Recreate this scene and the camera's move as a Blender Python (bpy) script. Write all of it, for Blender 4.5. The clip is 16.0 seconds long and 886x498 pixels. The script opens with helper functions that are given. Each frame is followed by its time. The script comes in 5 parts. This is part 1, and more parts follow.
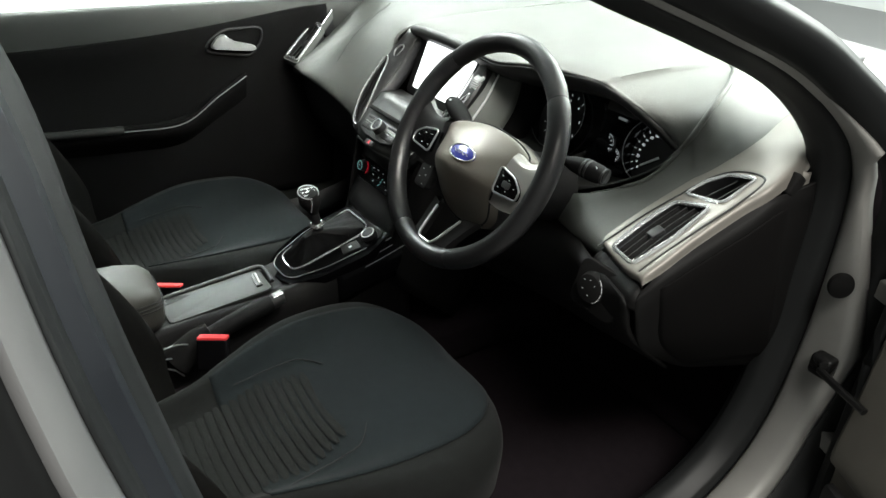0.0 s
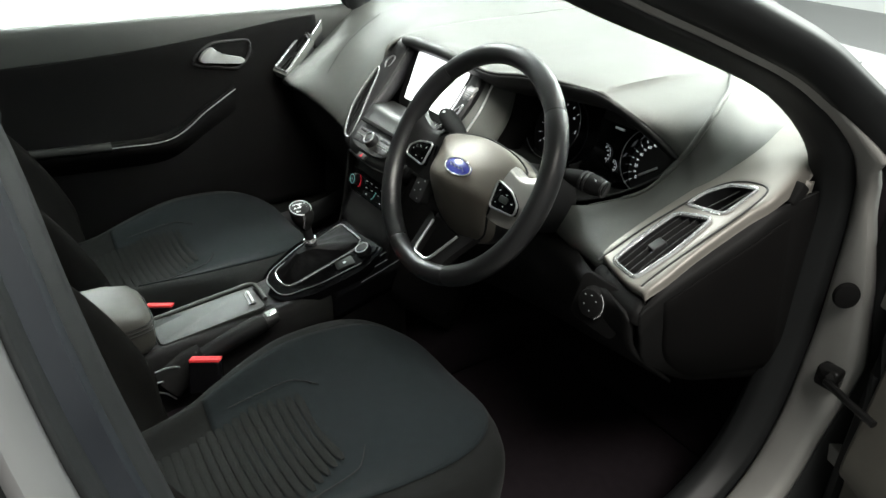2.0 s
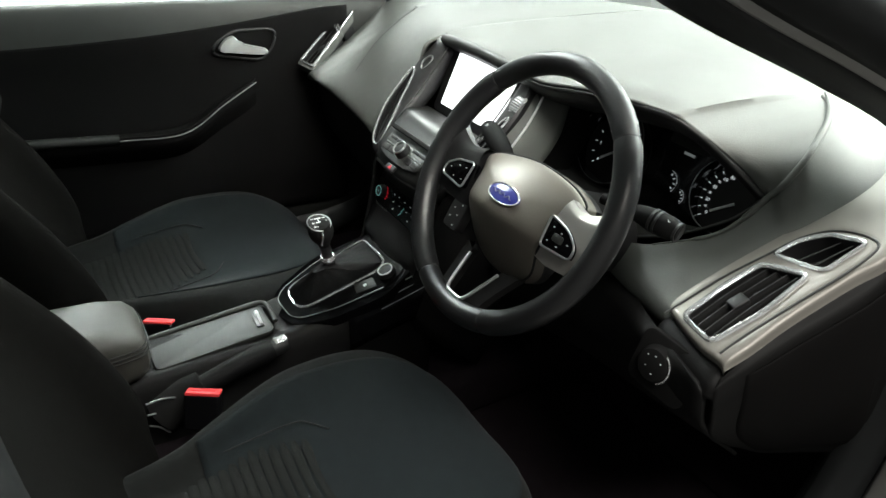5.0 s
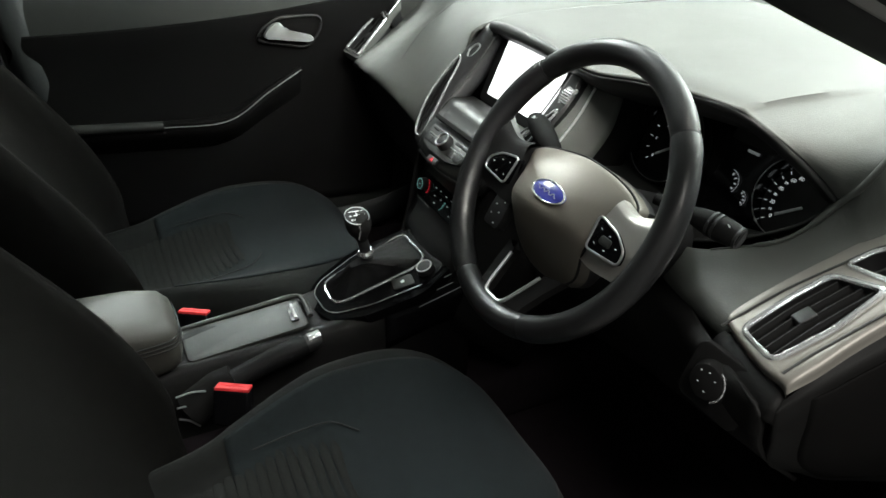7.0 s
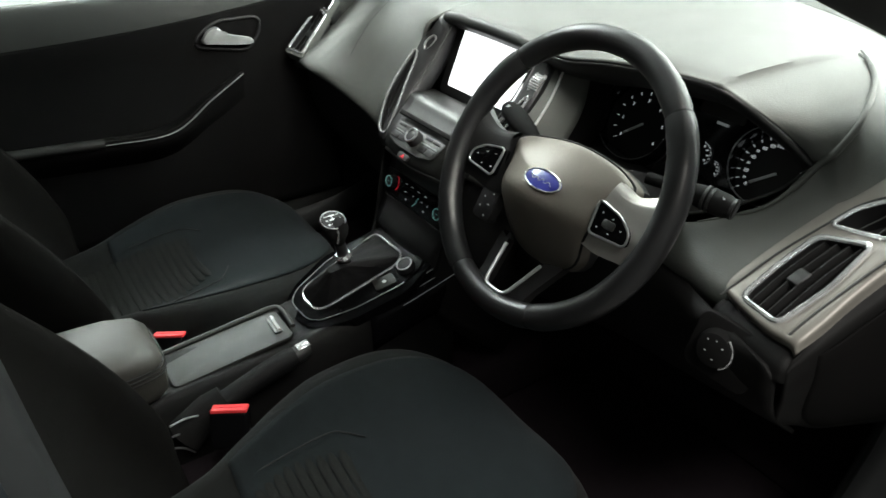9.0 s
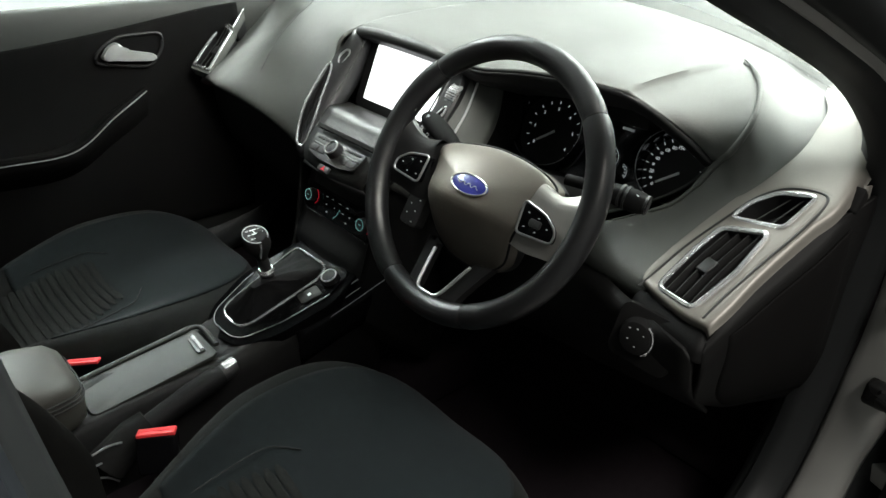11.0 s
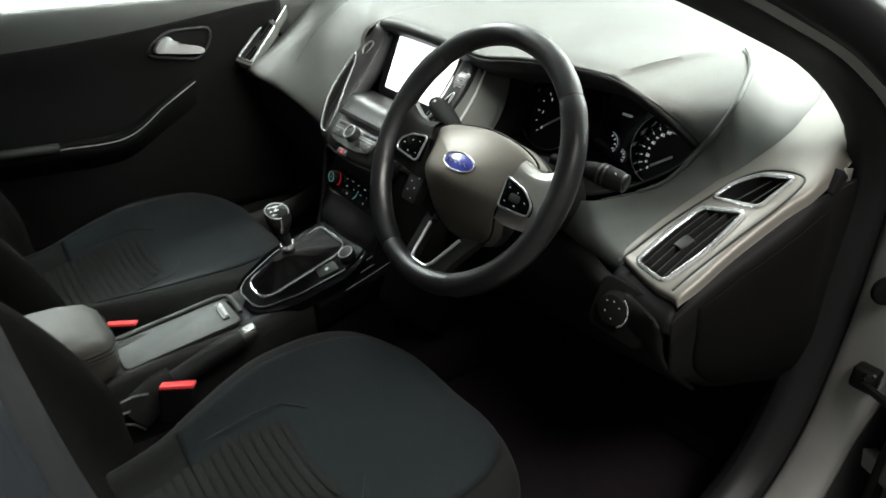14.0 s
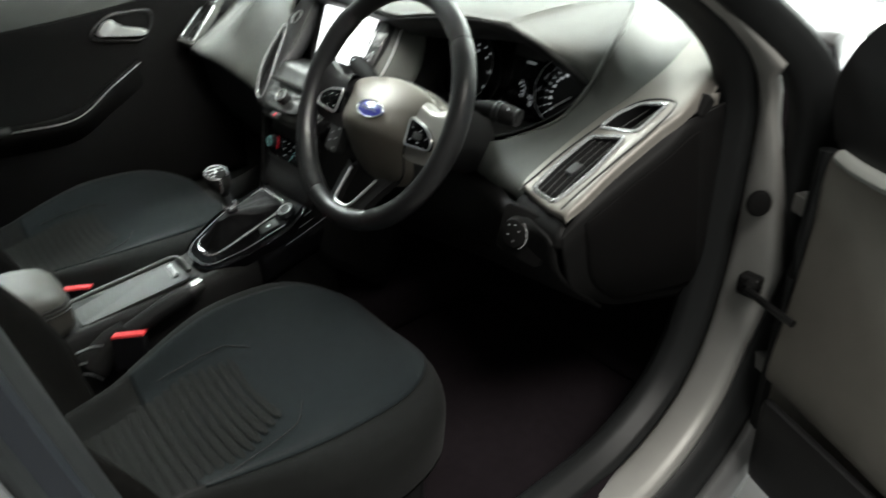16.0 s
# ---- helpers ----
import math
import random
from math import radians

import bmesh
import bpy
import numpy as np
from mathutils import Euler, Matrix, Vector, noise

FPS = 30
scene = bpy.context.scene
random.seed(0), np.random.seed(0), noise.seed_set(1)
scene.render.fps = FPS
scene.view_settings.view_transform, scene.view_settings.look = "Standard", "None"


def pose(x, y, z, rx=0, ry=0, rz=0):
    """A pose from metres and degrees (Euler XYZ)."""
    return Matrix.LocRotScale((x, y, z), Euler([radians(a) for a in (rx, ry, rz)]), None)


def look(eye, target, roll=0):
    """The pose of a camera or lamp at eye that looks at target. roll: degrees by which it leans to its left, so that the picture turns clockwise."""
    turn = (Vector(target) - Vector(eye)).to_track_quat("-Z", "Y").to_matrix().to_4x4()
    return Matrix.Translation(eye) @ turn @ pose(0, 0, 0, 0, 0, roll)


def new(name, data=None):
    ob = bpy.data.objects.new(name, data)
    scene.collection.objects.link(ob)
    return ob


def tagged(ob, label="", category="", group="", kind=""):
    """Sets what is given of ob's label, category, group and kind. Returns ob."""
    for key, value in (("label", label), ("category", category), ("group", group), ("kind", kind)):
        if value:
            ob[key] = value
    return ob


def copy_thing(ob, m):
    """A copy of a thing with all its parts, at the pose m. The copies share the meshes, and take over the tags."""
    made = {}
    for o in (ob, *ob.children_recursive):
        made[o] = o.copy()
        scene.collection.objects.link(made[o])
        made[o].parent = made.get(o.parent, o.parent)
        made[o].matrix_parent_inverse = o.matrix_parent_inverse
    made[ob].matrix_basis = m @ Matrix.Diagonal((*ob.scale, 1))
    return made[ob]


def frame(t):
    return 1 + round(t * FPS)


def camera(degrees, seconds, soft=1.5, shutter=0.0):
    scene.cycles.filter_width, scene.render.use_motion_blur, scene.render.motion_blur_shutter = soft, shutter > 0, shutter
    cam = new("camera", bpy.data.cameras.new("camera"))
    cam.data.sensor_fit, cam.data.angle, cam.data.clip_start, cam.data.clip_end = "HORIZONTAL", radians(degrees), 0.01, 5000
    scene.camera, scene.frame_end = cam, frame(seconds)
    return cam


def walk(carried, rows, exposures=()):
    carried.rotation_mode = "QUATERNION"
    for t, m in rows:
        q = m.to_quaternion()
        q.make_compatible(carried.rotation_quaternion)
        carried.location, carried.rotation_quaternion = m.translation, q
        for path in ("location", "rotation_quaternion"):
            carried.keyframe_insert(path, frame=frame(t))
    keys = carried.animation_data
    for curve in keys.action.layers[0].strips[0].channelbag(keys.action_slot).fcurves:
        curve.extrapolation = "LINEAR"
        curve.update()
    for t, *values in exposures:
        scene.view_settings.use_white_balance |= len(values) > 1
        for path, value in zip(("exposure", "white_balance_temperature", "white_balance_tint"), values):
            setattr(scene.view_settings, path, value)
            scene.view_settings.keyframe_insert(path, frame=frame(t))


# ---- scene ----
cam = camera(64.0, 16.0, soft=1.45, shutter=0.6)
PATH = [
    (0, (1.219, -0.606, 1.273), (-0.239, 0.369, 0.313), 2.7),
    (0.5, (1.215, -0.6, 1.277), (-0.244, 0.38, 0.324), 2.6),
    (1, (1.201, -0.592, 1.277), (-0.255, 0.398, 0.327), 2.8),
    (1.5, (1.192, -0.587, 1.28), (-0.267, 0.408, 0.339), 2.3),
    (2, (1.19, -0.595, 1.276), (-0.263, 0.401, 0.329), 1.9),
    (2.5, (1.186, -0.603, 1.275), (-0.253, 0.405, 0.32), 2.1),
    (3, (1.175, -0.598, 1.272), (-0.245, 0.426, 0.306), 1.8),
    (3.5, (1.15, -0.577, 1.269), (-0.278, 0.441, 0.306), 2.1),
    (4, (1.101, -0.555, 1.263), (-0.347, 0.44, 0.306), 3.2),
    (6.5, (1.009, -0.501, 1.243), (-0.495, 0.366, 0.249), 3.6),
    (7, (1.001, -0.49, 1.238), (-0.526, 0.332, 0.241), 3.5),
    (7.5, (1.002, -0.487, 1.241), (-0.55, 0.279, 0.24), 2.7),
    (8, (0.997, -0.497, 1.247), (-0.554, 0.269, 0.243), 1.5),
    (8.5, (0.963, -0.536, 1.245), (-0.509, 0.353, 0.224), 1.0),
    (9, (0.948, -0.561, 1.244), (-0.46, 0.427, 0.224), 1.3),
    (9.5, (0.945, -0.58, 1.244), (-0.396, 0.51, 0.238), 2.4),
    (10, (0.942, -0.599, 1.239), (-0.352, 0.561, 0.249), 3.1),
    (12.5, (0.965, -0.608, 1.237), (-0.278, 0.631, 0.277), 2.9),
    (13, (0.975, -0.61, 1.235), (-0.265, 0.624, 0.266), 2.4),
    (13.5, (1.005, -0.597, 1.239), (-0.3, 0.575, 0.278), 1.5),
    (14, (1.068, -0.577, 1.239), (-0.312, 0.499, 0.271), 1.7),
    (14.5, (1.133, -0.568, 1.23), (-0.295, 0.414, 0.231), 1.6),
    (15, (1.182, -0.559, 1.225), (-0.273, 0.368, 0.214), 0.7),
    (15.5, (1.215, -0.554, 1.217), (-0.209, 0.378, 0.166), -0.1),
    (16, (1.221, -0.579, 1.22), (-0.114, 0.528, 0.224), -0.8),
]
walk(cam, [(t, look(eye, target, roll)) for t, eye, target, roll in PATH],
     [(0, 0.42), (3.5, 0.36), (6.5, 0.1), (8.5, 0.03), (10, 0.03), (12.5, 0.08), (14, 0.2), (16, 0.3)])

# ---------------------------------------------------------------- world and light
world = bpy.data.worlds.new("showroom_air")
scene.world = world
world.use_nodes = True
world.node_tree.nodes["Background"].inputs[0].default_value = (0.9, 1.0, 0.97, 1)
world.node_tree.nodes["Background"].inputs[1].default_value = 0.46


def panel_lamp(x, y, z, sx, sy, watts, colour, tilt=0.0, turn=0.0):
    data = bpy.data.lights.new("ceiling_lamp", "AREA")
    data.shape, data.size, data.size_y, data.energy, data.color = "RECTANGLE", sx, sy, watts, colour
    ob = new("ceiling_lamp", data)
    ob.matrix_world = pose(x, y, z, tilt, 0, turn)
    return ob


panel_lamp(0.0, 5.2, 3.0, 4.4, 1.4, 255, (0.93, 1.0, 0.945), tilt=-65)
panel_lamp(-0.6, 3.4, 3.65, 5.0, 2.6, 340, (0.92, 1.0, 0.955))
panel_lamp(-3.4, 0.7, 3.65, 1.2, 2.4, 240, (0.92, 1.0, 0.97))
panel_lamp(2.5, -0.2, 3.7, 1.3, 2.0, 150, (0.99, 0.965, 0.90))


# ---------------------------------------------------------------- materials
def material(name, base, rough=0.5, metal=0.0, vary=0.15, scale=40.0, bump=0.0, bump_scale=400.0, coat=0.0, spec=0.5, emit=None, power=0.0):
    m = bpy.data.materials.new(name)
    m.use_nodes = True
    nt = m.node_tree
    b = nt.nodes["Principled BSDF"]
    b.inputs["Roughness"].default_value = rough
    b.inputs["Metallic"].default_value = metal
    b.inputs["Coat Weight"].default_value = coat
    b.inputs["Coat Roughness"].default_value = 0.08
    b.inputs["Specular IOR Level"].default_value = spec
    b.inputs["Base Color"].default_value = (*base, 1)
    tc = nt.nodes.new("ShaderNodeTexCoord")
    if vary:
        n1, n2 = nt.nodes.new("ShaderNodeTexNoise"), nt.nodes.new("ShaderNodeTexNoise")
        n1.inputs["Scale"].default_value, n1.inputs["Detail"].default_value = scale, 3
        n2.inputs["Scale"].default_value, n2.inputs["Detail"].default_value = scale * 0.12, 2
        for n in (n1, n2):
            nt.links.new(tc.outputs["Object"], n.inputs["Vector"])
        add = nt.nodes.new("ShaderNodeMath")
        add.operation = "ADD"
        nt.links.new(n1.outputs["Fac"], add.inputs[0])
        nt.links.new(n2.outputs["Fac"], add.inputs[1])
        ramp = nt.nodes.new("ShaderNodeMapRange")
        ramp.inputs["From Min"].default_value, ramp.inputs["From Max"].default_value = 0.6, 1.4
        ramp.inputs["To Min"].default_value, ramp.inputs["To Max"].default_value = 1 - vary, 1 + vary
        nt.links.new(add.outputs[0], ramp.inputs["Value"])
        mul = nt.nodes.new("ShaderNodeVectorMath")
        mul.operation = "SCALE"
        mul.inputs[0].default_value = base
        nt.links.new(ramp.outputs[0], mul.inputs["Scale"])
        nt.links.new(mul.outputs[0], b.inputs["Base Color"])
        rr = nt.nodes.new("ShaderNodeMapRange")
        rr.inputs["From Min"].default_value, rr.inputs["From Max"].default_value = 0.3, 0.7
        rr.inputs["To Min"].default_value, rr.inputs["To Max"].default_value = max(0.02, rough - 0.06), min(1, rough + 0.06)
        nt.links.new(n2.outputs["Fac"], rr.inputs["Value"])
        nt.links.new(rr.outputs[0], b.inputs["Roughness"])
    if bump:
        v = nt.nodes.new("ShaderNodeTexVoronoi")
        v.inputs["Scale"].default_value = bump_scale
        nt.links.new(tc.outputs["Object"], v.inputs["Vector"])
        bp = nt.nodes.new("ShaderNodeBump")
        bp.inputs["Strength"].default_value, bp.inputs["Distance"].default_value = bump, 0.0006
        nt.links.new(v.outputs["Distance"], bp.inputs["Height"])
        nt.links.new(bp.outputs[0], b.inputs["Normal"])
    if emit:
        b.inputs["Emission Color"].default_value = (*emit, 1)
        b.inputs["Emission Strength"].default_value = power
    return m


def fabric(name, base, weave=900.0, sheen=0.12, spec=0.15, depth=0.35):
    m = material(name, base, 0.95, vary=0.22, scale=60, spec=spec)
    nt = m.node_tree
    b = nt.nodes["Principled BSDF"]
    b.inputs["Sheen Weight"].default_value, b.inputs["Sheen Roughness"].default_value = sheen, 0.5
    tc = nt.nodes.new("ShaderNodeTexCoord")
    grain = nt.nodes.new("ShaderNodeTexNoise")
    grain.inputs["Scale"].default_value, grain.inputs["Detail"].default_value = weave, 3
    nt.links.new(tc.outputs["Object"], grain.inputs["Vector"])
    bp = nt.nodes.new("ShaderNodeBump")
    bp.inputs["Strength"].default_value, bp.inputs["Distance"].default_value = depth, 0.0005
    nt.links.new(grain.outputs["Fac"], bp.inputs["Height"])
    nt.links.new(bp.outputs[0], b.inputs["Normal"])
    return m


def glass(name, tint=(1, 1, 1)):
    m = bpy.data.materials.new(name)
    m.use_nodes = True
    b = m.node_tree.nodes["Principled BSDF"]
    b.inputs["Base Color"].default_value = (*tint, 1)
    b.inputs["Transmission Weight"].default_value, b.inputs["Roughness"].default_value, b.inputs["IOR"].default_value = 1.0, 0.0, 1.1
    return m


DASH = material("soft_dash_plastic", (0.087, 0.091, 0.084), 0.60, vary=0.07, scale=30, bump=0.35, bump_scale=700)
DASH_SHADED = material("shaded_dash_plastic", (0.0048, 0.0046, 0.0046), 0.62, vary=0.1, scale=30, bump=0.3, bump_scale=700, spec=0.2)
CARD_SHADED = material("shaded_door_plastic", (0.0035, 0.0032, 0.0032), 0.8, vary=0.12, scale=25, bump=0.3, bump_scale=600, spec=0.12)
CARD_LIT = material("lit_door_card_plastic", (0.17, 0.158, 0.138), 0.55, vary=0.1, scale=25, bump=0.3, bump_scale=600)
HEADLINER = material("pale_grey_headlining", (0.42, 0.42, 0.405), 0.95, vary=0.08, scale=60)
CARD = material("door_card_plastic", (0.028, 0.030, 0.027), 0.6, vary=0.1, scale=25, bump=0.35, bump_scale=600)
BLACK = material("black_plastic", (0.011, 0.011, 0.0115), 0.5, vary=0.15, scale=40, bump=0.15)
GLOSS = material("piano_black", (0.006, 0.006, 0.007), 0.08, vary=0.0, coat=0.5)
PANEL = material("charcoal_panel", (0.020, 0.021, 0.020), 0.45, vary=0.08, scale=50, bump=0.1)
TRIM = material("satin_silver_trim", (0.205, 0.192, 0.173), 0.42, metal=0.28, vary=0.04, scale=20, bump=0.05, bump_scale=1500)
CHROME = material("chrome", (0.80, 0.81, 0.82), 0.20, metal=0.82, vary=0.03, scale=80)
SATIN = material("satin_chrome", (0.52, 0.53, 0.53), 0.32, metal=0.9, vary=0.04, scale=80)
LEATHER = material("black_leather", (0.010, 0.0102, 0.0108), 0.38, vary=0.10, scale=50, bump=0.06, bump_scale=900)
VINYL = material("grey_vinyl", (0.038, 0.036, 0.031), 0.5, vary=0.08, scale=40, bump=0.4, bump_scale=800)
HUB = material("hub_plastic_with_sheen", (0.150, 0.135, 0.114), 0.38, metal=0.25, vary=0.05, scale=40, bump=0.12, bump_scale=1100)
SEAT = fabric("seat_fabric", (0.0070, 0.0075, 0.0072), depth=0.5, sheen=0.03)
SEAT_MID = fabric("blue_lit_seat_insert", (0.0072, 0.0098, 0.0108), depth=0.5, sheen=0.03)
SEAT_RIB = fabric("ribbed_seat_fabric", (0.0080, 0.0086, 0.0080), depth=0.5, sheen=0.03)
SEAT_SHADED = fabric("shaded_seat_fabric", (0.0040, 0.0037, 0.0034), depth=0.5, sheen=0.0, spec=0.05)
THREAD = material("dark_thread", (0.008, 0.008, 0.008), 0.8, vary=0)
CARPET = fabric("black_carpet", (0.0125, 0.0098, 0.0115), 1400, sheen=0.0, spec=0.04)
RED = material("red_release_button", (0.62, 0.03, 0.035), 0.4, vary=0.05, scale=90)
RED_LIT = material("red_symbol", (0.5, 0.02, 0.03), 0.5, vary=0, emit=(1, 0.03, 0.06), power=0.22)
BLUE = material("blue_enamel", (0.03, 0.035, 0.24), 0.25, vary=0.05, scale=200, coat=0.6)
CAPPING_LIT = material("lit_door_top_plastic", (0.34, 0.35, 0.33), 0.5, vary=0.05, scale=30)
WHITE = material("white_print", (0.75, 0.77, 0.77), 0.6, vary=0)
LIT = material("lit_white_symbol", (0.6, 0.62, 0.62), 0.5, vary=0, emit=(0.85, 0.95, 0.95), power=0.08)
TEAL = material("lit_teal_symbol", (0.3, 0.6, 0.6), 0.5, vary=0, emit=(0.35, 0.95, 0.9), power=0.10)
SCREEN = material("lit_screen", (0.9, 0.9, 0.9), 0.3, vary=0, emit=(0.97, 1.0, 1.0), power=1.6)
PAINT = material("silver_body_paint", (0.21, 0.210, 0.212), 0.33, metal=0.35, vary=0.05, scale=15, coat=0.6)
PAINT_SEAL = material("brightened_weathered_jamb", (0.30, 0.295, 0.28), 0.45, metal=0.3, vary=0.1, scale=18)
SPOKE_LIT = material("lit_spoke_trim", (0.40, 0.385, 0.36), 0.30, metal=0.5, vary=0.06, scale=40)
VISOR = material("dark_visor_plastic", (0.022, 0.023, 0.022), 0.5, vary=0.1, scale=40, bump=0.3, bump_scale=700)
PLATE = material("charcoal_console_plate", (0.0045, 0.0045, 0.005), 0.22, vary=0.08, scale=50, spec=0.10)
LIDGREY = material("matt_grey_lid", (0.011, 0.0114, 0.0100), 0.6, vary=0.10, scale=50, bump=0.12)
FIGURES = material("dial_print_with_glow", (0.7, 0.72, 0.72), 0.5, vary=0, emit=(0.9, 0.97, 1.0), power=0.28)
BRIGHT = material("metal_with_pale_reflection", (0.72, 0.73, 0.73), 0.30, metal=0.45, vary=0.03, scale=80)
SURROUND = material("dark_gloss_plastic", (0.0035, 0.0035, 0.004), 0.12, vary=0.05, scale=60, spec=0.07)
MATT = material("matt_black_plastic", (0.0075, 0.0073, 0.0073), 0.8, vary=0.15, scale=40, spec=0.12)
GRIP = material("worn_black_grip", (0.0045, 0.0045, 0.005), 0.66, vary=0.2, scale=60, bump=0.25, bump_scale=900, spec=0.2)
RUBBER = material("black_rubber", (0.0110, 0.0118, 0.0122), 0.5, vary=0.12, scale=30, spec=0.3)
SEAL_SHEEN = material("rubber_with_blue_sheen", (0.013, 0.015, 0.019), 0.4, vary=0.1, scale=25)
PILLAR = material("pillar_trim_plastic", (0.018, 0.020, 0.020), 0.55, vary=0.08, scale=30, bump=0.2)
FLOOR = material("grey_showroom_floor", (0.16, 0.16, 0.16), 0.35, vary=0.06, scale=2.0)
WALL = material("white_wall_paint", (0.82, 0.83, 0.82), 0.8, vary=0.03, scale=3.0)
CEILING = material("unseen_ceiling_grey", (0.42, 0.42, 0.42), 0.9, vary=0.04, scale=3.0)
WALL_UNSEEN = material("unseen_wall_grey", (0.45, 0.45, 0.45), 0.8, vary=0.04, scale=3.0)
COWL = material("grey_cowl_plastic", (0.15, 0.15, 0.155), 0.6, vary=0.1, scale=30)
KNOB_TOP = material("dark_knob_plate", (0.012, 0.012, 0.0125), 0.75, vary=0.05, scale=90)
HANDLE = material("satin_handle", (0.50, 0.51, 0.51), 0.34, metal=0.55, vary=0.04, scale=80)
GREASE = material("greasy_black_steel", (0.02, 0.02, 0.02), 0.3, metal=0.5, vary=0.3, scale=90)
TINT = material("dark_tinted_glass", (0.006, 0.007, 0.007), 0.05, vary=0)
GLASS = glass("clear_glass", (0.93, 0.97, 0.95))


# ---------------------------------------------------------------- mesh helpers
def vec(p):
    return Vector(p)


def crv(pts, n, closed=False):
    """n points along a smooth line through pts, evenly spread."""
    p = [vec(q) for q in pts]
    k = len(p)
    fine = []
    for i in range(k if closed else k - 1):
        if closed:
            a, b, c, d = p[i - 1], p[i], p[(i + 1) % k], p[(i + 2) % k]
        else:
            a, b, c, d = p[max(i - 1, 0)], p[i], p[i + 1], p[min(i + 2, k - 1)]
            if i == 0:
                a = 2 * b - c
            if i == k - 2:
                d = 2 * c - b
        for s in range(12):
            t = s / 12
            fine.append(0.5 * (2 * b + (c - a) * t + (2 * a - 5 * b + 4 * c - d) * t * t + (3 * b - a - 3 * c + d) * t ** 3))
    fine.append(p[0].copy() if closed else p[-1].copy())
    run = [0.0]
    for a, b in zip(fine, fine[1:]):
        run.append(run[-1] + (b - a).length)
    out, j = [], 0
    for i in range(n):
        want = run[-1] * i / (n if closed else n - 1)
        while j < len(run) - 2 and run[j + 1] < want:
            j += 1
        span = run[j + 1] - run[j]
        out.append(fine[j].lerp(fine[j + 1], (want - run[j]) / span if span else 0))
    return out


def catmull(p, n):
    """n points along pts by even parameter, so that neighbouring rows of a net stay matched."""
    p = [vec(q) for q in p]
    k, out = len(p), []
    for i in range(n):
        u = (k - 1) * i / (n - 1)
        j = min(int(u), k - 2)
        t = u - j
        b, c = p[j], p[j + 1]
        a = p[j - 1] if j else 2 * b - c
        d = p[j + 2] if j + 2 < k else 2 * c - b
        out.append(0.5 * (2 * b + (c - a) * t + (2 * a - 5 * b + 4 * c - d) * t * t + (3 * b - a - 3 * c + d) * t ** 3))
    return out


def net(rows, nu, nv):
    rows = [catmull(r, nv) for r in rows]
    cols = [catmull([r[j] for r in rows], nu) for j in range(nv)]
    return [[cols[j][i] for j in range(nv)] for i in range(nu)]


def skin(grid, wrap_v=False, wrap_u=False, caps=False):
    bm = bmesh.new()
    vs = [[bm.verts.new(p) for p in row] for row in grid]
    nu, nv = len(vs), len(vs[0])
    for i in range(nu if wrap_u else nu - 1):
        for j in range(nv if wrap_v else nv - 1):
            q = [vs[i][j], vs[i][(j + 1) % nv], vs[(i + 1) % nu][(j + 1) % nv], vs[(i + 1) % nu][j]]
            try:
                bm.faces.new(q)
            except ValueError:
                pass
    if caps:
        for row in (vs[0], vs[-1]):
            bm.faces.new(row)
    return bm


def tube(pts, radius, sides=10, closed=False, flat=1.0, caps=True, up=(0, 0, 1)):
    """A round bar along pts; radius: a number or one for each point; flat: height against width."""
    pts = [vec(p) for p in pts]
    k = len(pts)
    radii = radius if isinstance(radius, (list, tuple)) else [radius] * k
    grid, side = [], None
    for i, p in enumerate(pts):
        d = (pts[(i + 1) % k] - pts[i - 1]) if closed or 0 < i < k - 1 else (pts[1] - pts[0] if i == 0 else pts[-1] - pts[-2])
        d.normalize()
        ref = vec(up)
        s = d.cross(ref)
        if s.length < 1e-3:
            s = d.cross(Vector((1, 0.3, 0)))
        s.normalize()
        u = s.cross(d)
        grid.append([p + radii[i] * (math.cos(a) * s + flat * math.sin(a) * u) for a in (2 * math.pi * j / sides for j in range(sides))])
    return skin(grid, wrap_v=True, wrap_u=closed, caps=caps and not closed)


def frame_from(origin, ahead, up):
    """Axes x (sideways), y (ahead), z (up, made square) at origin."""
    y = vec(ahead).normalized()
    x = y.cross(vec(up)).normalized()
    z = x.cross(y)
    m = Matrix((x, y, z)).transposed().to_4x4()
    m.translation = vec(origin)
    return m


def prism(outline, lo, hi, m=None, bevel=0.0, seg=2):
    """A slab over the outline (x, y) from height lo to hi, its upper edge rounded."""
    bm = bmesh.new()
    low = [bm.verts.new((p[0], p[1], lo)) for p in outline]
    top = [bm.verts.new((p[0], p[1], hi)) for p in outline]
    k = len(outline)
    bm.faces.new(low[::-1])
    f = bm.faces.new(top)
    for i in range(k):
        bm.faces.new((low[i], low[(i + 1) % k], top[(i + 1) % k], top[i]))
    if bevel:
        bmesh.ops.bevel(bm, geom=list(f.edges), offset=bevel, segments=seg, profile=0.5, affect="EDGES")
    if m is not None:
        bm.transform(m)
    return bm


def rounded(w, h, r, n=5, cx=0.0, cy=0.0):
    pts = []
    for sx, sy, a0 in ((1, 1, 0), (-1, 1, 90), (-1, -1, 180), (1, -1, 270)):
        for i in range(n):
            a = radians(a0 + 90 * i / (n - 1))
            pts.append((cx + sx * (w / 2 - r) + r * math.cos(a), cy + sy * (h / 2 - r) + r * math.sin(a)))
    return pts


def soften(outline, r, n=4):
    """The outline (x, y) with its corners rounded by about r."""
    k, out = len(outline), []
    for i in range(k):
        a, b, c = (Vector(outline[j % k][:2]) for j in (i - 1, i, i + 1))
        ra, rc = min(r, (a - b).length * 0.45), min(r, (c - b).length * 0.45)
        p, q = b + (a - b).normalized() * ra, b + (c - b).normalized() * rc
        for s in range(n + 1):
            t = s / n
